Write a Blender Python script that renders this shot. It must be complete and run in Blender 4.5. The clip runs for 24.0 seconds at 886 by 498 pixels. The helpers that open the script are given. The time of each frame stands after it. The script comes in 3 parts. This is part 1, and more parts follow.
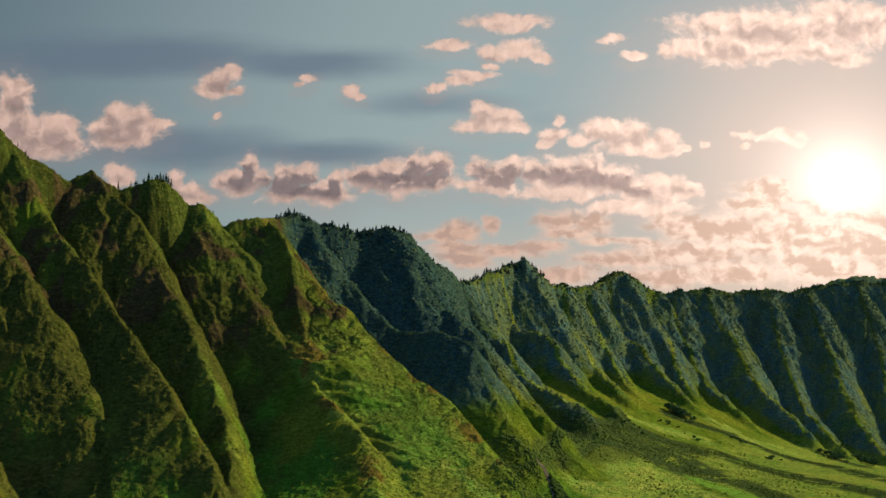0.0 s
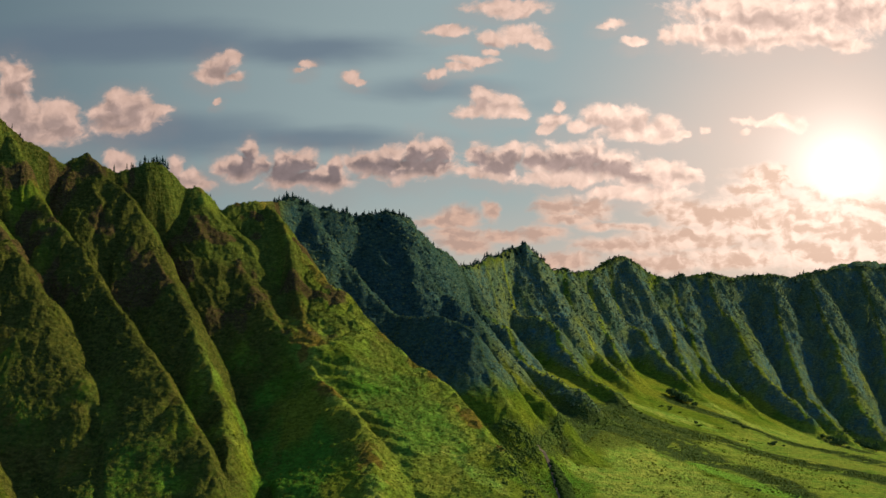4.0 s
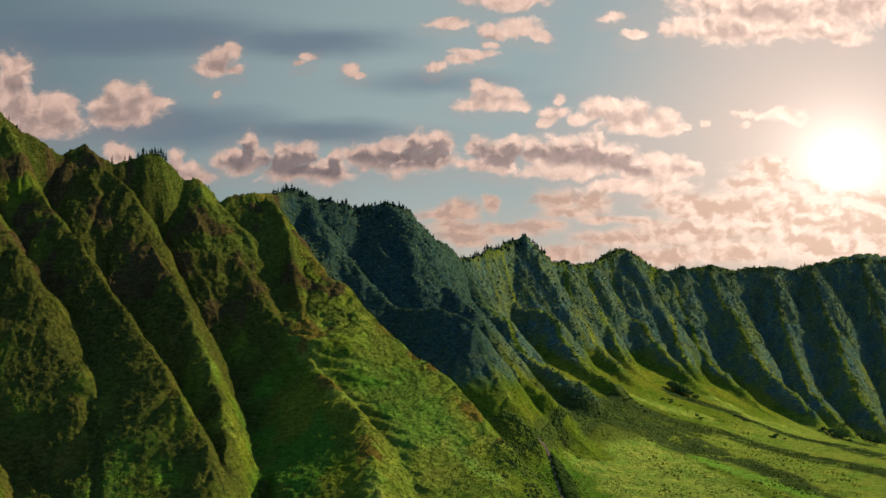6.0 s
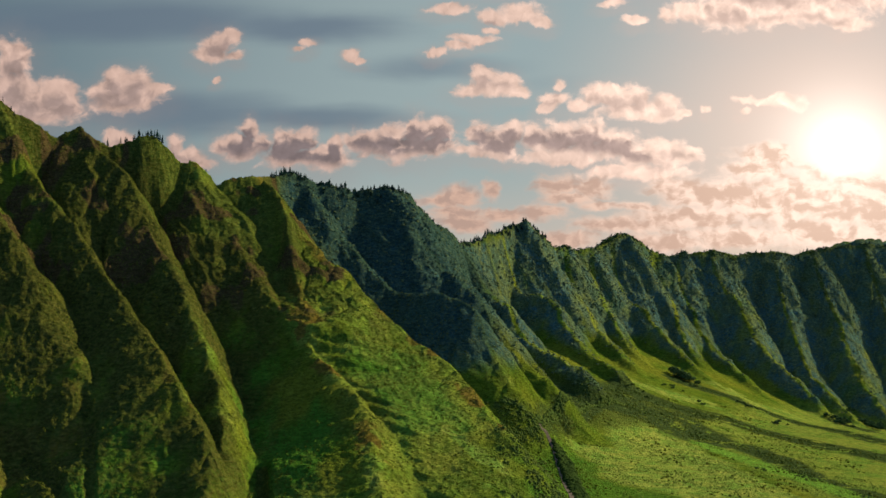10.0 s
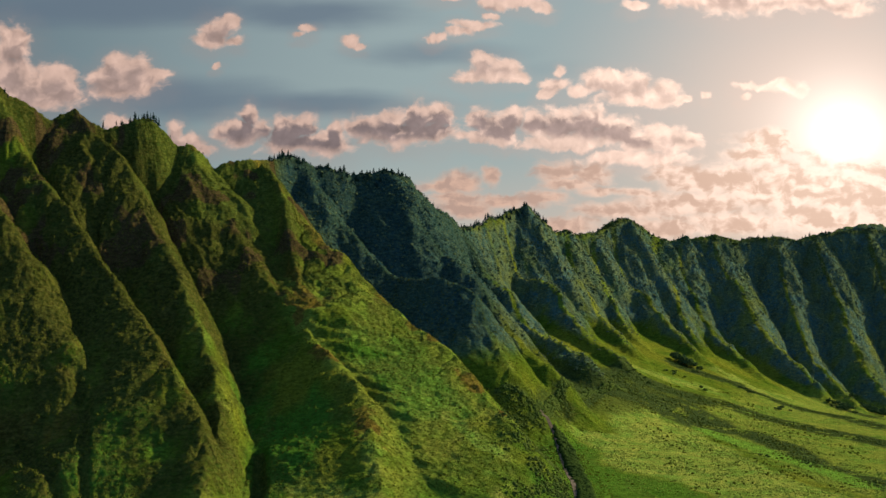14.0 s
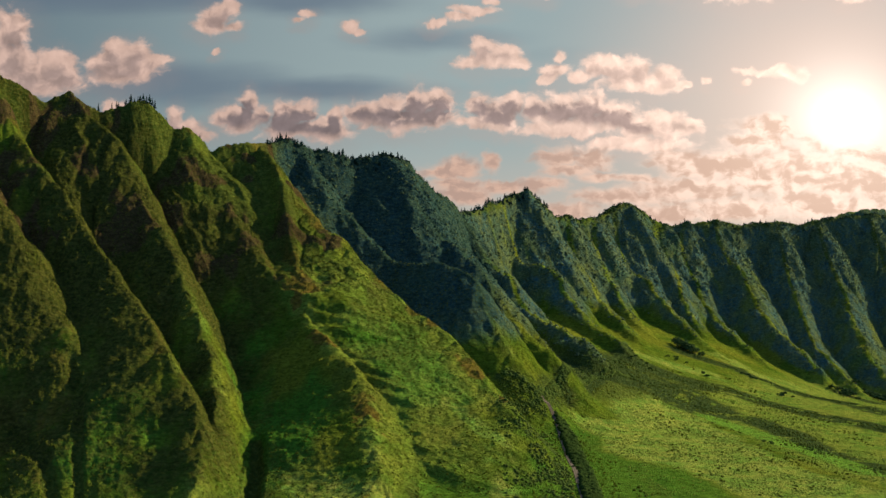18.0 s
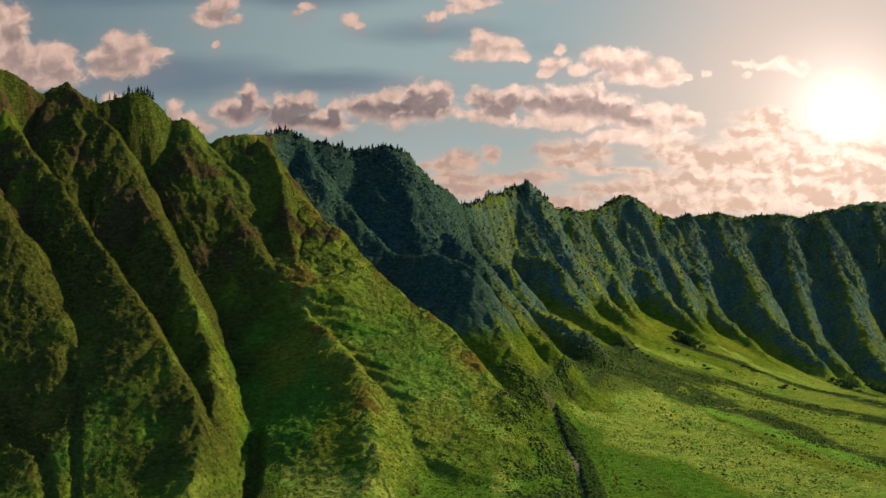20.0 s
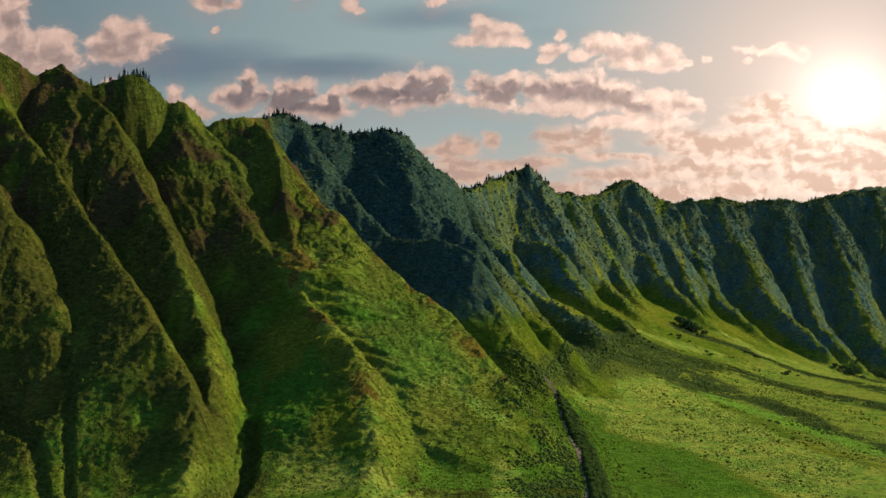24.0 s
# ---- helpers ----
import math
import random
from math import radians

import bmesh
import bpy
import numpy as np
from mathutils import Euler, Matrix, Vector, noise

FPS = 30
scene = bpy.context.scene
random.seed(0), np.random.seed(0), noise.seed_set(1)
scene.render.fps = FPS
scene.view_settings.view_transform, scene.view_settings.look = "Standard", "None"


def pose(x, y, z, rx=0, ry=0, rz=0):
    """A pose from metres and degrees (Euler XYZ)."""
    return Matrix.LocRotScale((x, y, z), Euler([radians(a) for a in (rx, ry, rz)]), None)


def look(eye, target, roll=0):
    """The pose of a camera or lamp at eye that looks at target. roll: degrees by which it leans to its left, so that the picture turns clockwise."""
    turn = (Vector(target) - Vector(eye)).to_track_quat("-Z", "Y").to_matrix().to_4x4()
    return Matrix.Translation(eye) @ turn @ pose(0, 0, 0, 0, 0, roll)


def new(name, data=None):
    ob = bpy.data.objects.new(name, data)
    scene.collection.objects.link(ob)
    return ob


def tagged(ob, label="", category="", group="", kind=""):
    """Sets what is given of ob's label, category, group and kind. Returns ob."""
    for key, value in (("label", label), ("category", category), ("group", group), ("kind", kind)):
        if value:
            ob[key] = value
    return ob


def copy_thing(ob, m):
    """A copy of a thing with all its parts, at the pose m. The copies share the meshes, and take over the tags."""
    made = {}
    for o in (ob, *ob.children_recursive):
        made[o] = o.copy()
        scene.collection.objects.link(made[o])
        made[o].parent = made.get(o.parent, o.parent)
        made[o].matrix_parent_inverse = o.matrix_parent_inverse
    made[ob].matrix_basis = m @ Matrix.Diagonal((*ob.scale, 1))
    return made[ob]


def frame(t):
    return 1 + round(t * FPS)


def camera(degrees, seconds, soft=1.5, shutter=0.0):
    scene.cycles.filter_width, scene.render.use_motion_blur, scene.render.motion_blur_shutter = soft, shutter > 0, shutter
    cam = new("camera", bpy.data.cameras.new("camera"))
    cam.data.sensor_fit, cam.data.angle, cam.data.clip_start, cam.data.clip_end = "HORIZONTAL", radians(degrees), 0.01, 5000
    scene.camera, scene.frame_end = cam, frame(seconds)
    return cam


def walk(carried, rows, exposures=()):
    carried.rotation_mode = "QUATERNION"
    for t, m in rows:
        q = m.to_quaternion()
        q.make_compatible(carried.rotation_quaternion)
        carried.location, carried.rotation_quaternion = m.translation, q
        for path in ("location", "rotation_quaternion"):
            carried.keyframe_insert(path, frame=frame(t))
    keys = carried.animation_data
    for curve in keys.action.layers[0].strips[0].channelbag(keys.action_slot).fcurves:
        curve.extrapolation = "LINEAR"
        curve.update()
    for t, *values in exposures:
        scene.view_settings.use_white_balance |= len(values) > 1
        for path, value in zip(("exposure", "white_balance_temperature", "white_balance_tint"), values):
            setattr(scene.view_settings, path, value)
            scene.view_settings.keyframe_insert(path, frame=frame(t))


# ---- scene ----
# ------------------------------------------------------------------ camera
LENS = 38.0
cam = camera(LENS, 24.0, soft=1.6)
START, TRAVEL = Vector((0.0, 0.0, 126.0)), Vector((0.0, 100.0, -4.6))
PITCH_START, PITCH_END = 5.72, 1.97
rows = []
for step in range(25):
    k = step / 24.0
    place = START + TRAVEL * k
    rows.append((float(step), pose(place.x, place.y, place.z, 90 + PITCH_START + (PITCH_END - PITCH_START) * k, 0, 0)))
walk(cam, rows)

# ------------------------------------------------------------------ sun and sky
SUN_AZIMUTH, SUN_HEIGHT = radians(62.0), radians(27.5)
SUN_WAY = Vector((math.sin(SUN_AZIMUTH) * math.cos(SUN_HEIGHT), math.cos(SUN_AZIMUTH) * math.cos(SUN_HEIGHT), math.sin(SUN_HEIGHT)))
scene.view_settings.exposure = 0.92
sun = new("sun", bpy.data.lights.new("sun", "SUN"))
sun.data.energy, sun.data.angle, sun.data.color = 5.0, radians(0.6), (1.0, 0.79, 0.46)
sun.matrix_world = look(SUN_WAY * 3000, (0, 0, 0))


class Nodes:
    """Short hand for node trees."""

    def __init__(self, tree):
        self.tree = tree
        tree.nodes.clear()

    def add(self, kind, **sets):
        node = self.tree.nodes.new(kind)
        for key, value in sets.items():
            if key == "operation":
                node.operation = value
            elif key == "blend_type":
                node.blend_type = value
            elif key == "data_type":
                node.data_type = value
        return node

    def link(self, value, socket):
        if hasattr(value, "is_output"):
            self.tree.links.new(value, socket)
        else:
            socket.default_value = value

    def math(self, operation, a, b=0.0, c=0.0, clamp=False):
        node = self.add("ShaderNodeMath", operation=operation)
        node.use_clamp = clamp
        for value, socket in zip((a, b, c), node.inputs):
            self.link(value, socket)
        return node.outputs[0]

    def vec(self, operation, a, b=(0, 0, 0), c=(0, 0, 0)):
        node = self.add("ShaderNodeVectorMath", operation=operation)
        for value, socket in zip((a, b, c), node.inputs):
            self.link(value, socket)
        return node.outputs["Value" if operation in ("DOT_PRODUCT", "LENGTH") else 0]

    def span(self, value, lo, hi, to_lo=0.0, to_hi=1.0, smooth=True):
        node = self.add("ShaderNodeMapRange")
        node.interpolation_type = "SMOOTHSTEP" if smooth else "LINEAR"
        for v, socket in zip((value, lo, hi, to_lo, to_hi), node.inputs):
            self.link(v, socket)
        return node.outputs[0]

    def mix(self, factor, a, b, blend="MIX"):
        node = self.add("ShaderNodeMix", data_type="RGBA")
        node.blend_type = blend
        self.link(factor, node.inputs[0])
        for v, socket in ((a, node.inputs[6]), (b, node.inputs[7])):
            self.link((*v, 1.0) if isinstance(v, tuple) and len(v) == 3 else v, socket)
        return node.outputs[2]

    def noise(self, vector, scale, detail=4.0, rough=0.55, warp=0.0):
        node = self.add("ShaderNodeTexNoise")
        self.link(vector, node.inputs["Vector"])
        node.inputs["Scale"].default_value, node.inputs["Detail"].default_value = scale, detail
        node.inputs["Roughness"].default_value, node.inputs["Distortion"].default_value = rough, warp
        return node.outputs[0]


# cloud puffs: bearing and height as tangents, half width, half height
LEFT_PUFFS = [
    (-0.337, 0.2223, 0.0167, 0.0184), (-0.339, 0.1998, 0.0211, 0.0184), (-0.323, 0.1886, 0.0255, 0.0158), (-0.306, 0.1953, 0.0132, 0.0114), (-0.298, 0.1886, 0.0132, 0.0105),
    (-0.314, 0.1818, 0.0316, 0.0105), (-0.257, 0.2034, 0.0132, 0.0114), (-0.242, 0.2025, 0.0123, 0.0114), (-0.268, 0.1953, 0.0132, 0.0097), (-0.248, 0.1930, 0.0255, 0.0123),
    (-0.227, 0.1975, 0.0114, 0.0053), (-0.259, 0.1863, 0.0211, 0.0079), (-0.178, 0.2349, 0.0123, 0.0114), (-0.169, 0.2403, 0.0088, 0.0079), (-0.182, 0.2268, 0.0123, 0.0066),
    (-0.164, 0.2245, 0.0070, 0.0040), (-0.177, 0.2065, 0.0044, 0.0031), (-0.105, 0.2340, 0.0070, 0.0035), (-0.113, 0.2295, 0.0061, 0.0026), (-0.073, 0.2259, 0.0070, 0.0044),
    (-0.066, 0.2214, 0.0061, 0.0026)]
RIGHT_PUFFS = [
    (0.034, 0.2070, 0.0123, 0.0083), (0.049, 0.2034, 0.0123, 0.0079), (0.034, 0.1980, 0.0246, 0.0057), (0.058, 0.1966, 0.0088, 0.0044), (0.092, 0.2020, 0.0040, 0.0044),
    (0.087, 0.1908, 0.0132, 0.0066), (0.083, 0.1854, 0.0097, 0.0044), (0.122, 0.1930, 0.0132, 0.0097), (0.138, 0.1930, 0.0158, 0.0097), (0.154, 0.1921, 0.0105, 0.0101),
    (0.173, 0.1850, 0.0105, 0.0092), (0.153, 0.1818, 0.0316, 0.0066), (0.186, 0.1792, 0.0088, 0.0035), (0.109, 0.1863, 0.0097, 0.0048), (0.207, 0.1818, 0.0044, 0.0035),
    (0.238, 0.1899, 0.0088, 0.0044), (0.251, 0.1886, 0.0097, 0.0040), (0.264, 0.1908, 0.0105, 0.0057), (0.278, 0.1881, 0.0079, 0.0057), (0.237, 0.1818, 0.0048, 0.0026)]
TOP_PUFFS = [
    (0.038, 0.2561, 0.0105, 0.0066), (0.061, 0.2593, 0.0202, 0.0075), (0.078, 0.2529, 0.0097, 0.0048), (0.037, 0.2448, 0.0066, 0.0031), (0.025, 0.2380, 0.0158, 0.0044),
    (-0.006, 0.2290, 0.0097, 0.0044), (0.012, 0.2322, 0.0114, 0.0035), (0.007, 0.2629, 0.0158, 0.0048), (0.150, 0.2529, 0.0097, 0.0040), (0.176, 0.2561, 0.0079, 0.0061),
    (0.194, 0.2611, 0.0202, 0.0075), (0.230, 0.2602, 0.0360, 0.0132), (0.266, 0.2584, 0.0272, 0.0097), (0.297, 0.2606, 0.0316, 0.0097), (0.319, 0.2516, 0.0158, 0.0066),
    (0.257, 0.2765, 0.0725, 0.0158), (0.136, 0.2683, 0.0132, 0.0044), (0.320, 0.2819, 0.0549, 0.0184), (0.052, 0.2810, 0.0307, 0.0070)]
LONG_BANK = [
    (-0.152, 0.1657, 0.0057, 0.0097), (-0.172, 0.1550, 0.0105, 0.0083), (-0.159, 0.1550, 0.0158, 0.0110), (-0.143, 0.1568, 0.0083, 0.0083), (-0.124, 0.1550, 0.0141, 0.0123),
    (-0.110, 0.1577, 0.0114, 0.0114), (-0.117, 0.1439, 0.0272, 0.0083), (-0.094, 0.1439, 0.0228, 0.0105), (-0.084, 0.1541, 0.0066, 0.0101), (-0.059, 0.1581, 0.0176, 0.0097),
    (-0.042, 0.1613, 0.0114, 0.0105), (-0.019, 0.1653, 0.0132, 0.0123), (-0.004, 0.1653, 0.0141, 0.0105), (-0.028, 0.1523, 0.0404, 0.0097), (0.029, 0.1653, 0.0105, 0.0101), (0.043, 0.1568, 0.0184, 0.0114), (0.054, 0.1653, 0.0097, 0.0088), (0.034, 0.1483, 0.0272, 0.0053), (0.074, 0.1608, 0.0132, 0.0105),
    (0.091, 0.1608, 0.0184, 0.0123), (0.113, 0.1604, 0.0202, 0.0132), (0.135, 0.1541, 0.0228, 0.0127), (0.153, 0.1461, 0.0184, 0.0101)]
BANK_ENDS = [
    (0.169, 0.1497, 0.0141, 0.0123), (0.180, 0.1474, 0.0123, 0.0127), (0.192, 0.1443, 0.0105, 0.0079), (0.149, 0.1327, 0.0404, 0.0057), (0.096, 0.1452, 0.0360, 0.0057),
    (-0.254, 0.1586, 0.0123, 0.0088), (-0.209, 0.1541, 0.0061, 0.0097), (-0.200, 0.1470, 0.0132, 0.0066), (-0.194, 0.1408, 0.0141, 0.0053)]
LOW_CLOUDS = [
    (0.003, 0.1127, 0.0184, 0.0075), (0.016, 0.1145, 0.0119, 0.0083), (0.007, 0.1017, 0.0228, 0.0066), (0.038, 0.1194, 0.0075, 0.0066), (0.020, 0.0928, 0.0206, 0.0066),
    (0.047, 0.0994, 0.0184, 0.0057), (0.078, 0.1017, 0.0184, 0.0057), (0.089, 0.1216, 0.0158, 0.0101), (0.113, 0.1212, 0.0184, 0.0083), (0.100, 0.1127, 0.0206, 0.0057),
    (0.122, 0.1061, 0.0184, 0.0040), (0.153, 0.1061, 0.0184, 0.0040), (0.139, 0.0906, 0.0316, 0.0066), (0.183, 0.0968, 0.0404, 0.0083), (0.210, 0.0990, 0.0250, 0.0083),
    (0.174, 0.0795, 0.0404, 0.0066), (0.095, 0.0795, 0.0272, 0.0057), (0.197, 0.1145, 0.0228, 0.0119), (0.179, 0.1212, 0.0184, 0.0075), (0.223, 0.1190, 0.0206, 0.0119),
    (0.246, 0.1363, 0.0228, 0.0127), (0.259, 0.1452, 0.0141, 0.0097)]
SUN_CLOUDS = [
    (0.241, 0.1083, 0.0316, 0.0141), (0.272, 0.1105, 0.0360, 0.0228), (0.307, 0.1061, 0.0360, 0.0184), (0.338, 0.1061, 0.0272, 0.0184), (0.227, 0.0839, 0.0536, 0.0083),
    (0.293, 0.0839, 0.0624, 0.0110), (0.334, 0.1230, 0.0228, 0.0083), (0.369, 0.0928, 0.0461, 0.0184)]
GREY_BANDS = [
    (-0.108, 0.1747, 0.1142, 0.0114), (-0.197, 0.1774, 0.0878, 0.0176), (0.003, 0.2142, 0.0747, 0.0105), (0.100, 0.2043, 0.0483, 0.0088), (-0.260, 0.2538, 0.1449, 0.0198),
    (-0.100, 0.2493, 0.0878, 0.0149)]
SUN_SPOT = (0.315, 0.1523)

world = bpy.data.worlds.new("sky")
scene.world = world
world.use_nodes = True
n = Nodes(world.node_tree)
way = n.add("ShaderNodeTexCoord").outputs["Generated"]
split = n.add("ShaderNodeSeparateXYZ")
n.link(way, split.inputs[0])
ahead = n.math("MAXIMUM", split.outputs[1], 0.08)
flat = n.add("ShaderNodeCombineXYZ")
n.link(n.math("DIVIDE", split.outputs[0], ahead), flat.inputs[0])
n.link(n.math("DIVIDE", split.outputs[2], ahead), flat.inputs[1])
plane = flat.outputs[0]


def stir(scale, amount, where):
    swirl = n.add("ShaderNodeTexNoise")
    n.link(where, swirl.inputs["Vector"])
    swirl.inputs["Scale"].default_value, swirl.inputs["Detail"].default_value = scale, 3.0
    return n.vec("MULTIPLY_ADD", n.vec("SUBTRACT", swirl.outputs["Color"], (.5, .5, .5)), amount, where)


billow = stir(26.0, (.016, .013, 0), stir(70.0, (.0085, .0075, 0), stir(190.0, (.0034, .0032, 0), plane)))


def bank(blobs, where):
    """How deep a direction lies inside a bank of puffs: 1 in their hearts, 0 at their rims, below that outside."""
    total = None
    for u, v, ru, rv in blobs:
        d = n.vec("LENGTH", n.vec("MULTIPLY_ADD", where, (1 / ru, 1 / rv, 0), (-u / ru, -v / rv, 0)))
        total = d if total is None else n.math("SMOOTH_MIN", total, d, .35)
    return n.math("SUBTRACT", 1.0, total)


def lumps(where):
    """Rounded lumps at several sizes, as on the top of a cumulus."""
    a = n.math("ABSOLUTE", n.math("SUBTRACT", n.noise(where, 46.0, 1.0, .5), .5))
    b = n.math("ABSOLUTE", n.math("SUBTRACT", n.noise(where, 105.0, 1.0, .5), .5))
    c = n.noise(where, 210.0, 4.0, .62)
    return n.math("ADD", n.math("MULTIPLY_ADD", a, -2.3, .38), n.math("MULTIPLY_ADD", b, -.9, n.math("MULTIPLY_ADD", c, .5, -.12)))


LIGHT_STEP = (.0036, .0060, 0)
lump = lumps(billow)
relief = n.math("SUBTRACT", lump, lumps(n.vec("ADD", billow, LIGHT_STEP)))
fine = n.noise(plane, 30.0, 6.0, 0.58, 0.4)
wisp = n.noise(n.vec("MULTIPLY", billow, (.7, 1.2, 1.0)), 60.0, 8.0, 0.66)
layers = n.noise(n.vec("MULTIPLY", billow, (.5, 1.3, 1.0)), 64.0, 9.0, 0.64)

sky = n.add("ShaderNodeTexSky")
sky.sky_type, sky.sun_disc = "NISHITA", False
sky.sun_elevation, sky.sun_rotation = SUN_HEIGHT, SUN_AZIMUTH
sky.dust_density, sky.ozone_density = 1.5, 2.0
blue = n.vec("MULTIPLY", sky.outputs[0], (.085, .085, .085))
# thin veil of high cloud over the blue, warmer towards the sun
to_sun = n.vec("SUBTRACT", plane, (*SUN_SPOT, 0))
off = n.vec("LENGTH", n.vec("MULTIPLY", to_sun, (1, 1.15, 0)))
veil = n.mix(n.span(off, .02, .27), (.55, .40, .31), (.218, .268, .256))
veil = n.mix(n.span(off, .30, .78), veil, (.068, .102, .114))
streak = n.noise(n.vec("MULTIPLY", plane, (4.0, 20.0, 1.0)), 1.0, 4.0, 0.55, 0.3)
grey = n.span(n.math("MULTIPLY_ADD", n.math("SUBTRACT", streak, .5), 1.6, bank(GREY_BANDS, stir(9.0, (.05, .016, 0), plane))), -.35, .75, 0, .8)
veil = n.mix(n.math("MULTIPLY", grey, n.span(off, .18, .42)), veil, (.073, .095, .120))
veil = n.mix(n.span(off, .85, 2.2), veil, (.145, .245, .43))
warm_low = n.math("MULTIPLY", n.span(split.outputs[2], .15, .06), n.span(off, .55, .2))
veil = n.mix(n.math("MULTIPLY", warm_low, .7), veil, (.46, .34, .27))
tone = n.mix(0.85, blue, veil)
rim = n.mix(n.span(off, .05, .42), (.86, .62, .50), (.45, .308, .252))
heart = n.mix(n.span(off, .05, .42), (.36, .255, .225), (.134, .106, .111))


def cumulus(under, blobs, depth, lo, hi, wispy=.5):
    """Lays a cumulus bank over the sky: lit lumpy tops, mauve hearts, frayed edges and a soft mist round and under it."""
    body = bank(blobs, billow)
    over = bank(blobs, n.vec("ADD", billow, (.0012, .0060, 0)))
    below = bank(blobs, n.vec("ADD", billow, (0, -.0055, 0)))
    frayed = n.math("MULTIPLY_ADD", n.math("SUBTRACT", wisp, .5), 1.7, n.math("MULTIPLY_ADD", lump, .42, body))
    mist = n.span(n.math("MULTIPLY_ADD", n.math("SUBTRACT", wisp, .5), 1.0, n.math("MAXIMUM", body, over)), -1.2, .5, 0, wispy)
    under = n.mix(mist, under, n.mix(.5, n.mix(.6, rim, heart), under))
    cover = n.span(frayed, -.16, .46, 0, .97)
    deep = n.math("MULTIPLY_ADD", n.math("SUBTRACT", fine, .5), .9, n.math("MULTIPLY_ADD", relief, -.55, over))
    dark = n.math("MULTIPLY", n.span(deep, lo, hi, 0, depth), n.span(n.math("MULTIPLY_ADD", n.math("SUBTRACT", fine, .5), 1.2, below), -.45, .30, .22, 1))
    tint = n.mix(dark, rim, heart)
    tint = n.vec("MULTIPLY", tint, n.math("MULTIPLY_ADD", relief, .42, .98))
    return n.mix(cover, under, tint)


tone = cumulus(tone, TOP_PUFFS, .60, .1, .9, .45)
tone = cumulus(tone, LEFT_PUFFS, .55, -.05, .8, .42)
tone = cumulus(tone, RIGHT_PUFFS, .50, -.1, .8, .38)
tone = cumulus(tone, BANK_ENDS, .50, -.1, .8, .40)
tone = cumulus(tone, LONG_BANK, .92, -.15, .42, .50)
glow = n.math("POWER", n.span(off, .150, .0, 0, 1, False), 5.5)
tone = n.mix(glow, tone, (1.7, 1.55, 1.4))
low_rim = n.mix(n.span(off, .02, .30), (.92, .69, .565), (.50, .320, .240))
low_heart = n.mix(n.span(off, .03, .34), (.50, .325, .238), (.335, .220, .176))
low_all = n.math("MAXIMUM", bank(LOW_CLOUDS, billow), n.math("SUBTRACT", bank(SUN_CLOUDS, billow), .05))
low = n.math("MULTIPLY_ADD", n.math("SUBTRACT", layers, .49), 2.3, low_all)
shade_low = n.span(n.math("MULTIPLY_ADD", n.math("SUBTRACT", layers, .47), 3.4, n.math("MULTIPLY_ADD", relief, -1.1, n.math("MULTIPLY", low_all, .5))), -.15, .75)
tone = n.mix(n.span(low, -.55, .55, 0, .92), tone, n.mix(shade_low, low_rim, low_heart))
halo = n.math("POWER", n.span(off, .30, .0, 0, 1, False), 3.0)
tone = n.mix(n.math("MULTIPLY", halo, .36), tone, (1.05, .80, .64))
back = n.add("ShaderNodeBackground")
n.link(tone, back.inputs[0])
back.inputs[1].default_value = 0.77
out = n.add("ShaderNodeOutputWorld")
n.link(back.outputs[0], out.inputs[0])

# ------------------------------------------------------------------ materials
def material(name):
    m = bpy.data.materials.new(name)
    m.use_nodes = True
    g = Nodes(m.node_tree)
    shader = g.add("ShaderNodeBsdfPrincipled")
    o = g.add("ShaderNodeOutputMaterial")
    g.link(shader.outputs[0], o.inputs[0])
    return m, g, shader


def attribute(g, name):
    node = g.add("ShaderNodeAttribute")
    node.attribute_name = name
    return node.outputs["Fac"]


def bump(g, shader, height, distance, strength=1.0):
    node = g.add("ShaderNodeBump")
    node.inputs["Distance"].default_value, node.inputs["Strength"].default_value = distance, strength
    g.link(height, node.inputs["Height"])
    g.link(node.outputs[0], shader.inputs["Normal"])


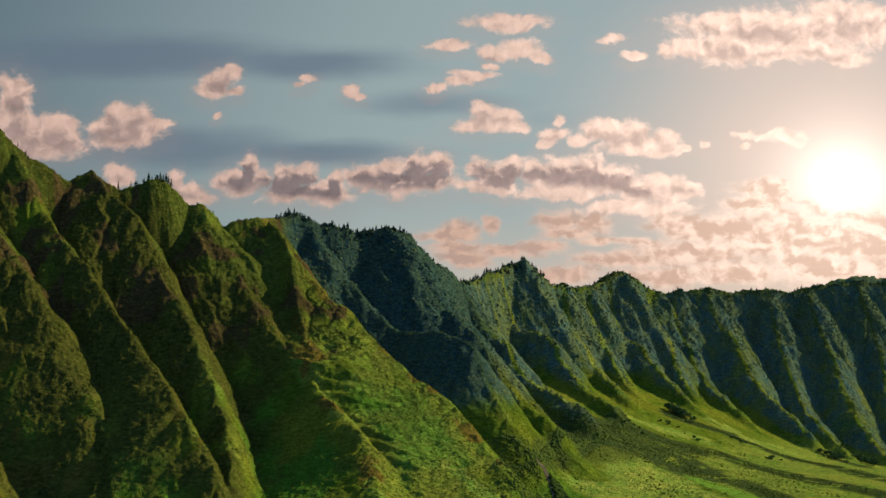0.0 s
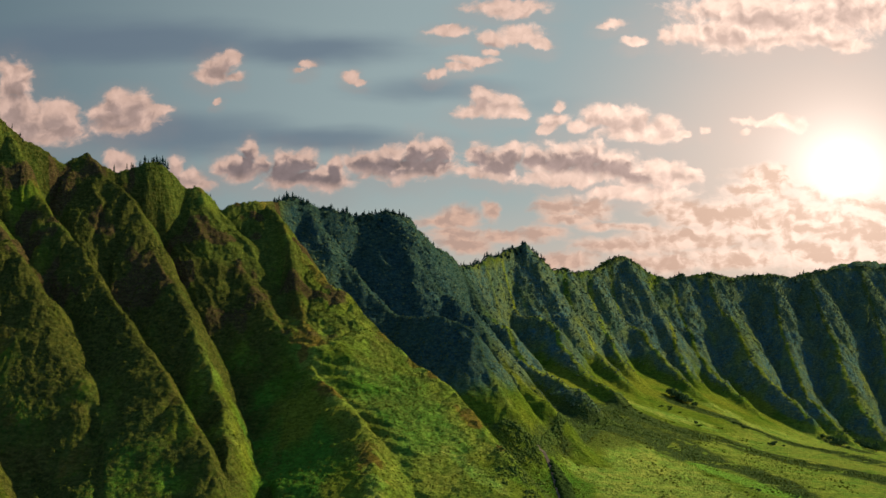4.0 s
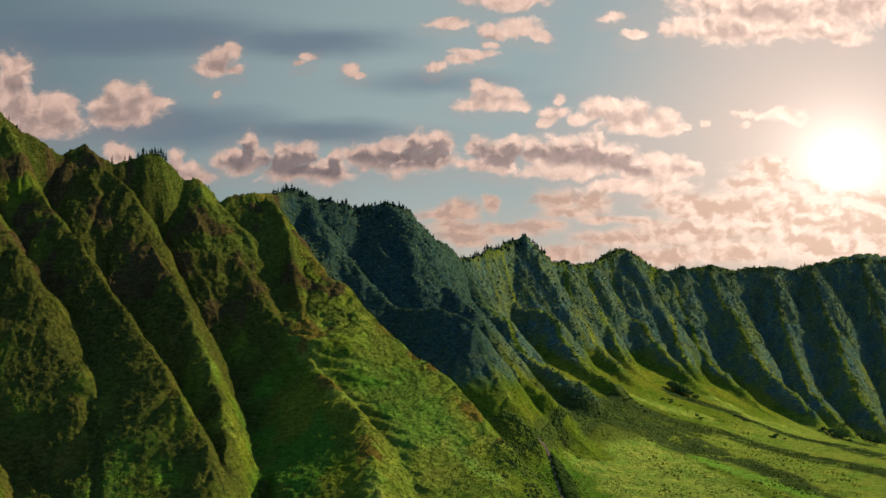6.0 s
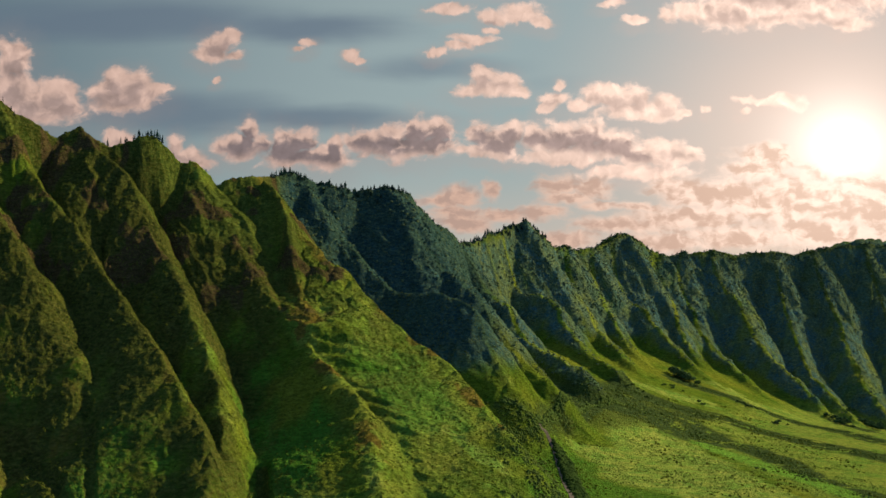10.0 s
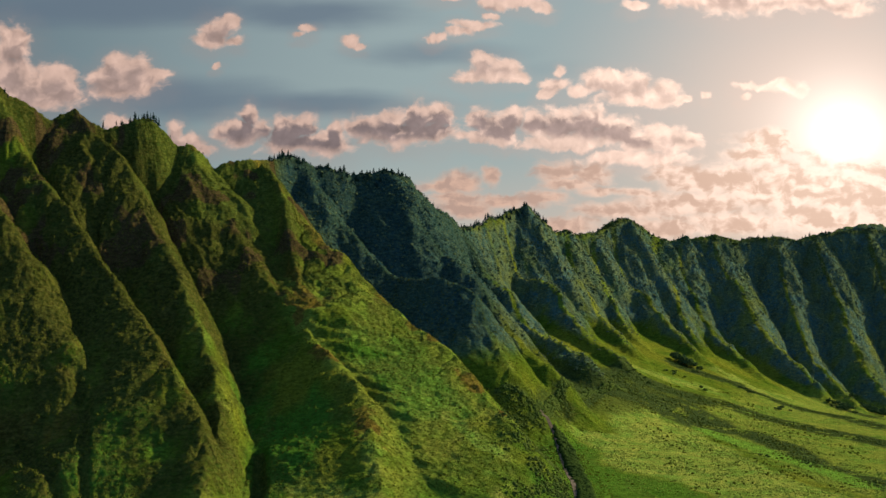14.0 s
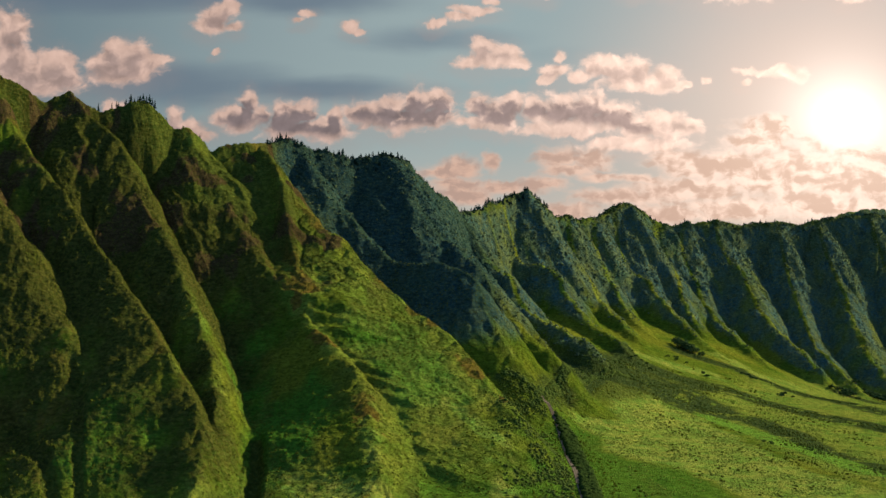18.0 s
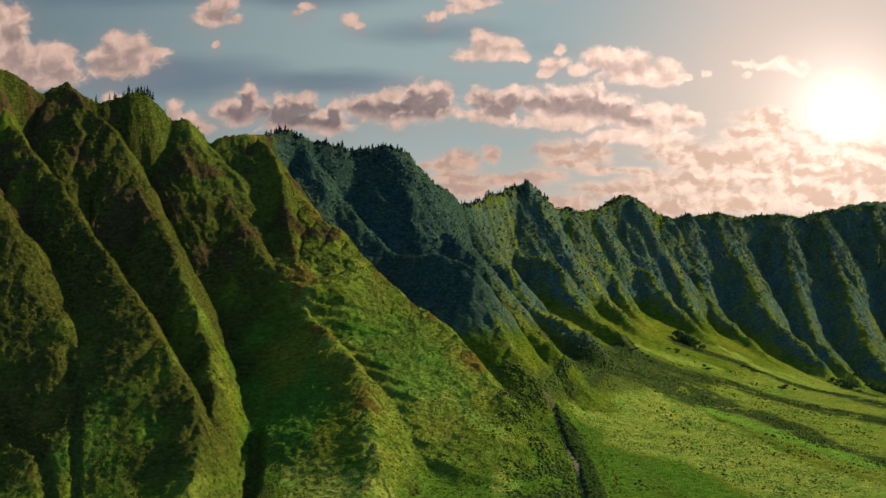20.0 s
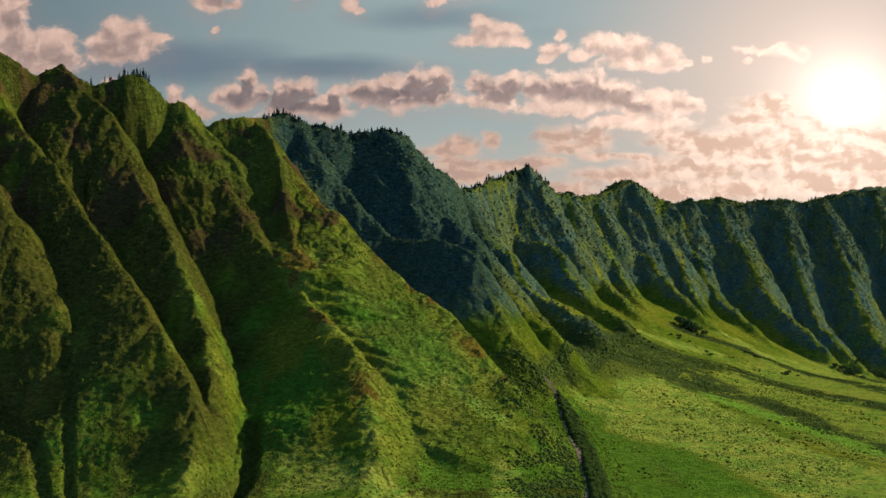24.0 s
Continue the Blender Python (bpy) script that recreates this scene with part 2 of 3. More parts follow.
def ground_material():
    m, g, s = material("grassy_ground")
    at = g.add("ShaderNodeNewGeometry").outputs["Position"]
    broad = g.noise(at, .011, 4)
    patch = g.noise(at, .045, 5, .6, .5)
    tuft = g.noise(at, .28, 5, .65)
    speck = g.noise(at, 1.1, 4, .7)
    lush = g.mix(g.span(patch, .36, .64), (.046, .090, .008), (.080, .120, .011))
    lush = g.mix(g.span(broad, .42, .62), lush, (.104, .126, .013))
    lush = g.mix(g.math("MULTIPLY", attribute(g, "damp"), g.span(broad, .3, .6, .55, .9)), lush, (.034, .122, .013))
    dry = g.mix(g.span(tuft, .40, .62), (.122, .100, .016), (.090, .062, .016))
    scrub = g.mix(g.span(tuft, .38, .64), (.032, .054, .011), (.074, .092, .017))
    # Far woods; the blue of distance haze is put into their colour.
    hazy_wood = g.mix(g.span(patch, .40, .60, 0, .62), g.mix(g.span(tuft, .38, .64), (.023, .073, .096), (.062, .108, .070)), g.mix(g.span(tuft, .38, .64), (.050, .084, .040), (.125, .140, .040)))
    rock = g.mix(g.span(speck, .4, .65), (.034, .025, .013), (.080, .056, .026))
    # Meadow grass colour, used as well to paint sunlit crests and slopes.
    lush = g.mix(g.math("MULTIPLY", attribute(g, "field_sunlit"), .85), lush, g.mix(g.span(tuft, .36, .6), (.142, .210, .035), g.mix(g.span(patch, .40, .60), (.108, .218, .031), (.245, .270, .052))))
    tone = g.mix(g.span(g.math("ADD", attribute(g, "dry"), g.math("MULTIPLY", g.math("SUBTRACT", tuft, .5), 1.1)), .40, .75), lush, dry)
    tone = g.mix(g.span(g.math("ADD", attribute(g, "scrub"), g.math("MULTIPLY", g.math("SUBTRACT", tuft, .5), 1.0)), .20, .95), tone, scrub)
    tone = g.mix(g.span(g.math("ADD", attribute(g, "belt"), g.math("MULTIPLY", g.math("SUBTRACT", tuft, .5), .8)), .30, .75, 0, .9), tone, g.mix(g.span(speck, .38, .64), (.016, .034, .012), (.040, .062, .020)))
    tone = g.mix(g.math("MULTIPLY", attribute(g, "strip"), .9), tone, g.mix(g.span(tuft, .36, .62), (.080, .185, .022), (.118, .235, .026)))
    # Brown heath, its colour lowered further to stand for shade on the left.
    heath_shade = g.mix(g.span(tuft, .36, .64), (.019, .024, .007), (.062, .061, .015))
    tone = g.mix(g.span(g.math("ADD", attribute(g, "heath_shade"), g.math("MULTIPLY", g.math("SUBTRACT", tuft, .5), 1.0)), .15, .95, 0, .85), tone, heath_shade)
    tone = g.mix(g.span(g.math("ADD", attribute(g, "hazy_wood"), g.math("MULTIPLY", g.math("SUBTRACT", tuft, .5), .9)), .10, .85), tone, hazy_wood)
    # Shade over the summit, put into the ground colour as dark blue-green.
    tone = g.mix(g.math("MULTIPLY", attribute(g, "summit_shade"), .85), tone, g.mix(g.span(tuft, .38, .64), (.010, .033, .044), (.027, .058, .050)))
    tone = g.mix(g.span(g.math("ADD", attribute(g, "rock"), g.math("MULTIPLY", g.math("SUBTRACT", speck, .5), 1.0)), .45, .8), tone, rock)
    tone = g.mix(g.span(speck, .46, .68, .0, .36), tone, (.022, .042, .008))
    tone = g.mix(g.span(g.noise(at, .55, 3, .6), .56, .70, .0, .36), tone, (.13, .125, .016))
    hummock = g.noise(at, .42, 3, .55)
    tone = g.mix(g.math("MULTIPLY", g.span(hummock, .47, .62), g.span(attribute(g, "field_sunlit"), 0, 1, .32, .34)), tone, (.017, .034, .008))
    # mottled tone along the slope: tussock colour, with the shade of low ledges painted in
    tussock_shade = g.noise(g.vec("MULTIPLY", at, (.5, .5, 1.5)), .30, 5, .62, .6)
    tone = g.vec("MULTIPLY", tone, g.span(tussock_shade, .32, .68, .56, 1.38, False))
    g.link(tone, s.inputs["Base Color"])
    s.inputs["Roughness"].default_value = .95
    s.inputs["Specular IOR Level"].default_value = 0
    bump(g, s, g.math("ADD", g.math("MULTIPLY", tuft, 1.6), g.math("MULTIPLY", speck, .7)), 1.2, 1.0)
    return m


def leaf_material(name, dark, light, size, odd=.5):
    m, g, s = material(name)
    at = g.add("ShaderNodeNewGeometry")
    tuft = g.noise(at.outputs["Position"], size, 4, .65)
    tone = g.mix(g.span(tuft, .35, .65), dark, light)
    tone = g.mix(g.math("MULTIPLY", at.outputs["Random Per Island"], odd), tone, tuple(.5 * a + .5 * b for a, b in zip(dark, (.10, .10, .015))))
    g.link(tone, s.inputs["Base Color"])
    s.inputs["Roughness"].default_value = .9
    s.inputs["Specular IOR Level"].default_value = 0
    bump(g, s, tuft, .5, .8)
    return m


def plain_material(name, a, b, scale, rough=.9):
    m, g, s = material(name)
    at = g.add("ShaderNodeNewGeometry").outputs["Position"]
    grain = g.noise(at, scale, 5, .6)
    g.link(g.mix(g.span(grain, .35, .65), a, b), s.inputs["Base Color"])
    s.inputs["Roughness"].default_value = rough
    bump(g, s, grain, .2, .6)
    return m


GROUND = ground_material()
SHRUB = leaf_material("shrub_leaves", (.022, .040, .006), (.070, .086, .010), .35)
# Leaf colour of the far woods, with haze blue mixed in.
HAZY_WOOD = leaf_material("hazy_wood_leaves", (.030, .068, .056), (.085, .114, .048), .3)
HEDGE = leaf_material("hedge_leaves", (.024, .052, .013), (.058, .094, .022), .5)
DARK_HEDGE = leaf_material("dark_hedge_leaves", (.011, .026, .007), (.026, .050, .012), .5, .15)
# Leaf colour with the summit's shade and the blue of distance in it.
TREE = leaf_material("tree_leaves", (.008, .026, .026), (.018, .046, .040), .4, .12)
TUFT = leaf_material("meadow_grass", (.104, .165, .026), (.170, .220, .040), .5)
CANOPY = leaf_material("valley_tree_leaves", (.018, .046, .018), (.046, .082, .030), .5, .2)
BARK = plain_material("bark", (.05, .035, .025), (.10, .075, .05), 4.0)
DIRT = plain_material("dirt_road", (.034, .026, .017), (.066, .048, .032), .6)

# ------------------------------------------------------------------ lie of the land
def lattice(ix, iy, seed):
    h = (ix.astype(np.int64) * 374761393 + iy.astype(np.int64) * 668265263 + seed * 974711) & 0x7FFFFFFF
    h = ((h ^ (h >> 13)) * 1274126177) & 0x7FFFFFFF
    return ((h ^ (h >> 16)) & 0xFFFF) / 65535.0


def waves(x, y, size, seed):
    """Smooth noise from 0 to 1 with bumps of that size."""
    if size < 20:
        x, y = .8253 * x - .5646 * y, .5646 * x + .8253 * y
    x, y = x / size + 1000.0, y / size + 1000.0
    ix, iy = np.floor(x), np.floor(y)
    fx, fy = x - ix, y - iy
    fx, fy = fx * fx * fx * (fx * (fx * 6 - 15) + 10), fy * fy * fy * (fy * (fy * 6 - 15) + 10)
    a, b = lattice(ix, iy, seed), lattice(ix + 1, iy, seed)
    c, d = lattice(ix, iy + 1, seed), lattice(ix + 1, iy + 1, seed)
    return (a + (b - a) * fx) * (1 - fy) + (c + (d - c) * fx) * fy


def rough(x, y, size, seed, octaves=4, gain=.5):
    total, top, amp = 0.0, 0.0, 1.0
    for k in range(octaves):
        c, s = math.cos(1.1 * k), math.sin(1.1 * k)
        total = total + amp * waves(c * x - s * y, s * x + c * y, size / 2 ** k, seed + k)
        top, amp = top + amp, amp * gain
    return total / top


def smooth(x, lo, hi):
    k = np.clip((x - lo) / (hi - lo), 0, 1)
    return k * k * (3 - 2 * k)


def join(a, b, k):
    """The higher of two, rounded where they meet."""
    h = np.clip(.5 + .5 * (a - b) / k, 0, 1)
    return b + (a - b) * h + k * h * (1 - h)


def fan_of(x, y):
    """How far a place lies up the debris fan."""
    return 40 - .866 * (x - 95) + .5 * (y - 1300)


def floor_height(x, y):
    z = np.clip(.05 * (y - 1100), -26, 75) - .08 * np.clip(x - 110, 0, 700) * smooth(y, 700, 1500)
    z = z - .10 * np.clip(x - 450, 0, 320) * smooth(y, 1800, 2100)
    # debris fan at the foot of the ridge
    z = z + .27 * 25 * np.log1p(np.exp(np.clip(fan_of(x, y) / 25, -20, 12))) * smooth(y, 1230, 1480)
    z = z + 16 * smooth(x, 75, -40) * smooth(y, 960, 1100) * smooth(y, 1330, 1220)
    return z + 5 * (rough(x, y, 170, 11, 3) - .5)


# crest lines and spurs, each from its top down: x, y, z in metres
CRESTS = [
    ("crest_a", [(-599, 1200, 425), (-505, 1250, 398), (-450, 1290, 374), (-423, 1315, 349), (-395, 1340, 334), (-372, 1355, 344), (-347, 1375, 328), (-322, 1390, 339), (-307, 1400, 339), (-285, 1420, 316), (-271, 1425, 318), (-248, 1440, 295), (-212, 1470, 308)]),
    ("crest_c", [(-213, 1475, 309), (-197, 1515, 316), (-183, 1535, 322), (-148, 1560, 309), (-101, 1590, 307), (-67, 1610, 314), (-45, 1640, 309), (-14, 1710, 283), (23, 1900, 268)]),
    ("crest_d", [(23, 1900, 268), (58, 2000, 281), (97, 2080, 301), (132, 2130, 315), (159, 2170, 304), (187, 2220, 287), (266, 2320, 290), (302, 2360, 313), (333, 2390, 322)]),
    ("crest_e", [(333, 2390, 322), (370, 2430, 309), (421, 2480, 289), (517, 2520, 298), (573, 2550, 290), (606, 2570, 303), (707, 2610, 302), (777, 2650, 316), (939, 2720, 330), (1154, 2800, 346), (1420, 2890, 340)]),
    ("crest_f", [(909, 3150, 351), (1009, 3200, 374), (1076, 3230, 384), (1171, 3260, 379), (1420, 3300, 414)]),
]
SPURS = [
    ("near_a", [(-566, 1220, 336), (-483, 1160, 232), (-428, 1093, 149), (-381, 1035, 94), (-342, 980, 49), (-304, 900, -5)]),
    ("near_b", [(-503, 1250, 369), (-427, 1200, 268), (-369, 1157, 212), (-332, 1116, 160), (-300, 1075, 114)]),
    ("near_c", [(-442, 1300, 367), (-408, 1270, 305), (-369, 1239, 262), (-328, 1203, 223), (-289, 1158, 176), (-250, 1112, 135), (-206, 1053, 91), (-181, 1011, 62), (-167, 969, 34), (-162, 900, -5)]),
    ("near_d", [(-372, 1355, 343), (-329, 1329, 307), (-297, 1294, 262), (-275, 1258, 219), (-240, 1216, 184), (-218, 1174, 146), (-197, 1129, 111), (-177, 1080, 76), (-162, 1024, 42), (-155, 963, 10), (-149, 900, -17)]),
    ("near_e", [(-271, 1425, 318), (-235, 1384, 259), (-203, 1338, 213), (-165, 1280, 167), (-127, 1218, 128), (-92, 1152, 93), (-64, 1088, 64), (-52, 1037, 41), (-48, 962, 10), (-54, 880, -14)]),
    ("near_f", [(-212, 1470, 308), (-179, 1450, 278), (-153, 1421, 241), (-118, 1386, 210), (-79, 1341, 175), (-39, 1283, 134), (3, 1222, 103), (33, 1162, 73), (56, 1110, 49)]),
    ("near_h", [(-200, 1462, 302), (-179, 1432, 277), (-162, 1385, 239), (-152, 1338, 201), (-139, 1290, 166), (-127, 1252, 134), (-120, 1236, 108)]),
    ("near_g", [(-167, 1545, 314), (-130, 1523, 259), (-95, 1499, 220), (-54, 1467, 180), (-9, 1440, 177), (32, 1410, 161), (41, 1388, 131), (54, 1366, 105), (68, 1345, 83)]),
    ("mid_a", [(-67, 1610, 314), (-87, 1598, 280), (-58, 1580, 243), (-10, 1553, 214), (27, 1528, 185), (44, 1513, 165), (62, 1489, 132), (84, 1465, 103), (110, 1440, 82)]),
    ("mid_b", [(23, 1900, 268), (42, 1863, 215), (65, 1835, 193), (91, 1797, 168), (103, 1758, 137), (125, 1718, 114), (169, 1640, 90)]),
    ("mid_c", [(132, 2130, 315), (93, 2085, 253), (109, 2046, 210), (162, 1984, 187), (175, 1943, 155), (202, 1877, 113), (240, 1800, 85)]),
    ("mid_d", [(215, 2260, 287), (217, 2204, 226), (228, 2121, 167), (251, 2043, 130), (277, 1950, 98)]),
    ("mid_e", [(266, 2320, 290), (261, 2255, 214), (281, 2184, 163), (293, 2121, 125), (318, 2020, 80)]),
    ("far_a", [(327, 2390, 321), (307, 2360, 270), (315, 2311, 211), (348, 2262, 179), (371, 2201, 135), (399, 2124, 88), (420, 2070, 64)]),
    ("far_b", [(414, 2470, 289), (391, 2431, 242), (413, 2369, 197), (414, 2304, 150), (427, 2220, 104)]),
    ("far_c", [(457, 2495, 293), (443, 2453, 232), (456, 2400, 183), (467, 2320, 120), (495, 2244, 86), (516, 2150, 43)]),
    ("far_d", [(519, 2520, 298), (517, 2484, 239), (545, 2435, 199), (552, 2376, 146), (567, 2316, 105), (592, 2240, 67), (612, 2185, 34)]),
    ("far_e", [(651, 2590, 305), (652, 2543, 236), (651, 2475, 168), (650, 2397, 104), (658, 2319, 55), (673, 2240, 20), (688, 2170, -14)]),
    ("far_f", [(742, 2630, 312), (747, 2576, 237), (752, 2503, 169), (751, 2434, 114), (745, 2369, 69), (750, 2280, 21), (757, 2190, -22)]),
    ("far_g", [(860, 2690, 325), (866, 2626, 240), (866, 2571, 187), (853, 2499, 125), (842, 2411, 62), (843, 2320, 15), (846, 2230, -25)]),
    ("far_h", [(1009, 2740, 334), (1015, 2672, 242), (998, 2588, 159), (978, 2477, 71), (969, 2380, 12)]),
    ("far_i", [(1212, 2820, 345), (1197, 2741, 233), (1171, 2612, 114), (1140, 2460, 8)]),
]


# fall of the sunny and of the shady flank, what is left of the shady one low down, and between which heights it eases
FLANKS = {"near_a": (1.2, 1.1, 1.0, 15, 225), "near_b": (1.3, 1.1, .9, 15, 225), "near_c": (1.9, 1.3, .42, 110, 215),
          "near_d": (1.9, 1.15, .9, 15, 225), "near_e": (1.0, 1.05, .38, 60, 150), "near_f": (1.5, .85, .27, 190, 290), "near_h": (1.5, 2.3, 1.0, 15, 225),
          "near_g": (1.5, 1.2, .45, 90, 190), "mid_a": (1.3, 1.3, .8, 15, 225), "mid_b": (1.4, 1.3, .8, 15, 225)}
USUAL = (1.5, 1.45, .62, 15, 225)


def bend(points, every):
    """Points along a smooth line through the given ones."""
    pts = [Vector(p) for p in points]
    made = []
    for i in range(len(pts) - 1):
        a, b, c, d = pts[max(i - 1, 0)], pts[i], pts[i + 1], pts[min(i + 2, len(pts) - 1)]
        steps = max(1, round((c - b).length / every))
        for s in range(steps):
            t = s / steps
            made.append(.5 * ((2 * b) + (c - a) * t + (2 * a - 5 * b + 4 * c - d) * t * t + (3 * b - a - 3 * c + d) * t ** 3))
    return made + [pts[-1]]


def along(x, y, line, sunny, shady, cap, reach, foot=1.0, lo=15, hi=225, shelf=999):
    """Height of the flanks of a ridge, the distance from it and the way down along it. sunny and shady: fall of its two
    sides; foot: how much of the shady one is left low down; shelf: where the shady side breaks off steeply."""
    high, away, arc = np.full(x.shape, -200.0), np.full(x.shape, 999.0), np.zeros(x.shape)
    run = 0.0
    for p, q in zip(line[:-1], line[1:]):
        dx, dy = q.x - p.x, q.y - p.y
        size = max(dx * dx + dy * dy, 1e-6)
        near = np.nonzero((x > min(p.x, q.x) - reach) & (x < max(p.x, q.x) + reach) & (y > min(p.y, q.y) - reach) & (y < max(p.y, q.y) + reach))[0]
        if len(near):
            px, py = x[near] - p.x, y[near] - p.y
            t = np.clip((px * dx + py * dy) / size, 0, 1)
            ex, ey = px - t * dx, py - t * dy
            d = np.sqrt(ex * ex + ey * ey)
            lean = (dx * ey - dy * ex) / (math.sqrt(size) * np.maximum(d, .01))
            up = min(max((p.z - lo) / (hi - lo), 0), 1)
            low_shady = shady * (foot + (1 - foot) * up)
            fall = low_shady + (sunny * (.85 + .15 * up) - low_shady) * (.5 + .5 * lean)
            h = p.z + t * (q.z - p.z) - fall * (np.sqrt(d * d + cap * cap) - cap) - .7 * np.maximum(d - shelf, 0) * (lean < 0)
            best = h > high[near]
            arc[near] = np.where(best, run + t * math.sqrt(size) + 3 * lean, arc[near])
            high[near] = np.maximum(high[near], h)
            away[near] = np.minimum(away[near], d)
        run += math.sqrt(size)
    return high, away, arc


CREST_LINES = [bend(p, 40) for _, p in CRESTS]
SPUR_LINES = [bend(p, 25) for _, p in SPURS]


# the road and the belts of scrub on the valley floor, in plan: x, y
ROAD = [(88, 700), (90, 892), (97, 964), (102, 1059), (105, 1171), (108, 1270), (103, 1298), (94, 1314)]
HEDGES = [([(94, 1316), (124, 1413), (171, 1571), (224, 1643)], 10),
          ([(224, 1643), (277, 1657), (307, 1573)], 38),
          ([(307, 1573), (348, 1554), (366, 1456), (349, 1264), (366, 1179), (400, 1000)], 17),
          ([(102, 1499), (179, 1631), (253, 1769), (312, 1733), (377, 1767), (441, 1685), (502, 1578), (600, 1400)], 22),
          ([(353, 1989), (441, 1979), (493, 1927), (545, 1837), (566, 1767), (640, 1600)], 18),
          ([(92, 1313), (80, 1312), (60, 1316)], 8), ([(640, 2143), (700, 2100), (760, 2000)], 15)]
STRIPS = [([(296, 1521), (322, 1448), (340, 1322), (354, 1143)], 13)]
LIGHT = [([(272, 1845), (323, 1832), (367, 1861)], 24), ([(441, 2051), (477, 1991), (538, 2030)], 24),
         ([(-105, 962), (-60, 940), (-10, 912)], 26), ([(7, 1104), (28, 1067), (44, 1044), (42, 924)], 9)]
# the meadow lies between two lines: y and x of its near and of its far edge
NEAR_EDGE = ((900, 958, 1042, 1111, 1156, 1211, 1311, 1349, 1370, 1390), (226, 223, 212, 193, 160, 144, 146, 124, 112, 180))
FAR_EDGE = ((900, 1069, 1169, 1369, 1503, 1555, 1603, 1630), (380, 328, 297, 298, 286, 265, 215, 170))
# ravines: their lines, depth and half width
CUTS = [([(-141, 1057), (-131, 965), (-133, 949), (-134, 933), (-130, 880)], 11, 9), ([(-283, 1054), (-272, 1031), (-262, 1010), (-258, 991), (-232, 900)], 4.5, 6),
        ([(-306, 999), (-287, 972), (-270, 954), (-247, 900)], 5, 8)]


def gap(x, y, line):
    """Distance from a line in plan."""
    best = np.full(x.shape, 9999.0)
    for (ax, ay), (bx, by) in zip(line[:-1], line[1:]):
        dx, dy = bx - ax, by - ay
        t = np.clip(((x - ax) * dx + (y - ay) * dy) / (dx * dx + dy * dy), 0, 1)
        best = np.minimum(best, np.hypot(x - ax - t * dx, y - ay - t * dy))
    return best


def land(x, y):
    """Height of the ground, how it is covered and where haze, shade and sunlight are coloured in, for flat arrays of
    places.
    """
    wx = x + 13 * (rough(x, y, 70, 21, 3) - .5) + 5 * (rough(x, y, 18, 25, 2) - .5)
    wy = y + 13 * (rough(x, y, 70, 31, 3) - .5) + 5 * (rough(x, y, 18, 35, 2) - .5)
    base = floor_height(x, y)
    hill, away = np.full(x.shape, -200.0), np.full(x.shape, 999.0)
    flute, side = np.zeros(x.shape), np.zeros(x.shape)
    for line in CREST_LINES:
        h, d, s = along(wx, wy, line, 1.15, 3.0, 3.0, 420)
        won = h > hill
        flute, side = np.where(won, s, flute), np.where(won, d, side)
        hill, away = np.maximum(hill, h), np.minimum(away, d)
    for (name, _), line in zip(SPURS, SPUR_LINES):
        sunny, shady, foot, lo, hi = FLANKS.get(name, USUAL)
        h, d, s = along(wx, wy, line, sunny, shady, 4.0 if name.startswith("near") else 12.0, 260, foot, lo, hi, 117 if name == "near_f" else 999)
        tip = smooth(d, 26, 2)
        h = h + tip * (9.0 if name.startswith("near") else 15.0) * (rough(s + 77 * len(name) + 19 * ord(name[-1]), d * .2, 30, 43, 3) - .5)
        won = h > hill
        flute, side = np.where(won, s - .65 * d + 700 * len(name) + 331 * ord(name[-1]), flute), np.where(won, d, side)
        hill, away = join(hill, h, 3.0), np.minimum(away, d)
    z = join(hill, base, 13.0 - 5.0 * smooth(y, 1500, 1900))
    slope = smooth(hill - base, -8, 25)
    # ribs and rills that run down the flanks
    steep = smooth(side, 3, 22) * (.15 * smooth(hill - base, 5, 60) + .85 * smooth(hill - base, 70, 190))
    rib = 1 - np.abs(2 * waves(flute + 6 * waves(x, y, 14, 47), side * .22, 19, 48) - 1)
    rill = 1 - np.abs(2 * waves(flute + 3 * waves(x, y, 8, 49), side * .25, 7.5, 50) - 1)
    z = z + steep * ((6.0 + 5.0 * smooth(hill - base, 90, 200)) * (rib - .55) + 2.6 * (rill - .55))
    z = z + slope * ((2.4 + 9 * smooth(hill - base, 60, 180)) * (rough(x, y, 38, 41, 4) - .5) + .8 * np.sin(z / 4.6 + 5 * rough(x, y, 90, 45, 2)))
    ledge = np.sin(z / 1.45 + 9 * rough(x, y, 60, 46, 3) + 5 * rough(x, y, 16, 53, 2))
    z = z + slope * .38 * (1 - .6 * smooth(y, 1500, 1700)) * ledge * smooth(rough(x, y, 70, 57, 3), .40, .6)
    thick = rough(x, y, 55, 51, 4, .6)
    upper = smooth(z - base, 40, 190)
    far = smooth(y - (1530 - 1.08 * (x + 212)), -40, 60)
    scrub = np.clip(.12 + 1.7 * (thick - .45) + .55 * upper + .15 * far, 0, 1) * slope * (.07 + .93 * np.maximum(upper * smooth(z - base, 90, 210), smooth(x, -130, -210)))
    dry = 1.1 * np.clip(1 - away / 22, 0, 1) * smooth(rough(x, y, 26, 67, 3), .36, .6) * slope * (1 - .75 * far) * smooth(rough(x, y, 80, 61, 3), .32, .56)
    dry = np.maximum(dry, slope * smooth(rough(x, y, 48, 65, 4), .42, .62) * (.30 + .55 * smooth(x, -170, -330)) * (1 - far))
    rock = slope * smooth(rough(x, y, 30, 71, 3), .56, .7) * upper * (1 - .6 * far)
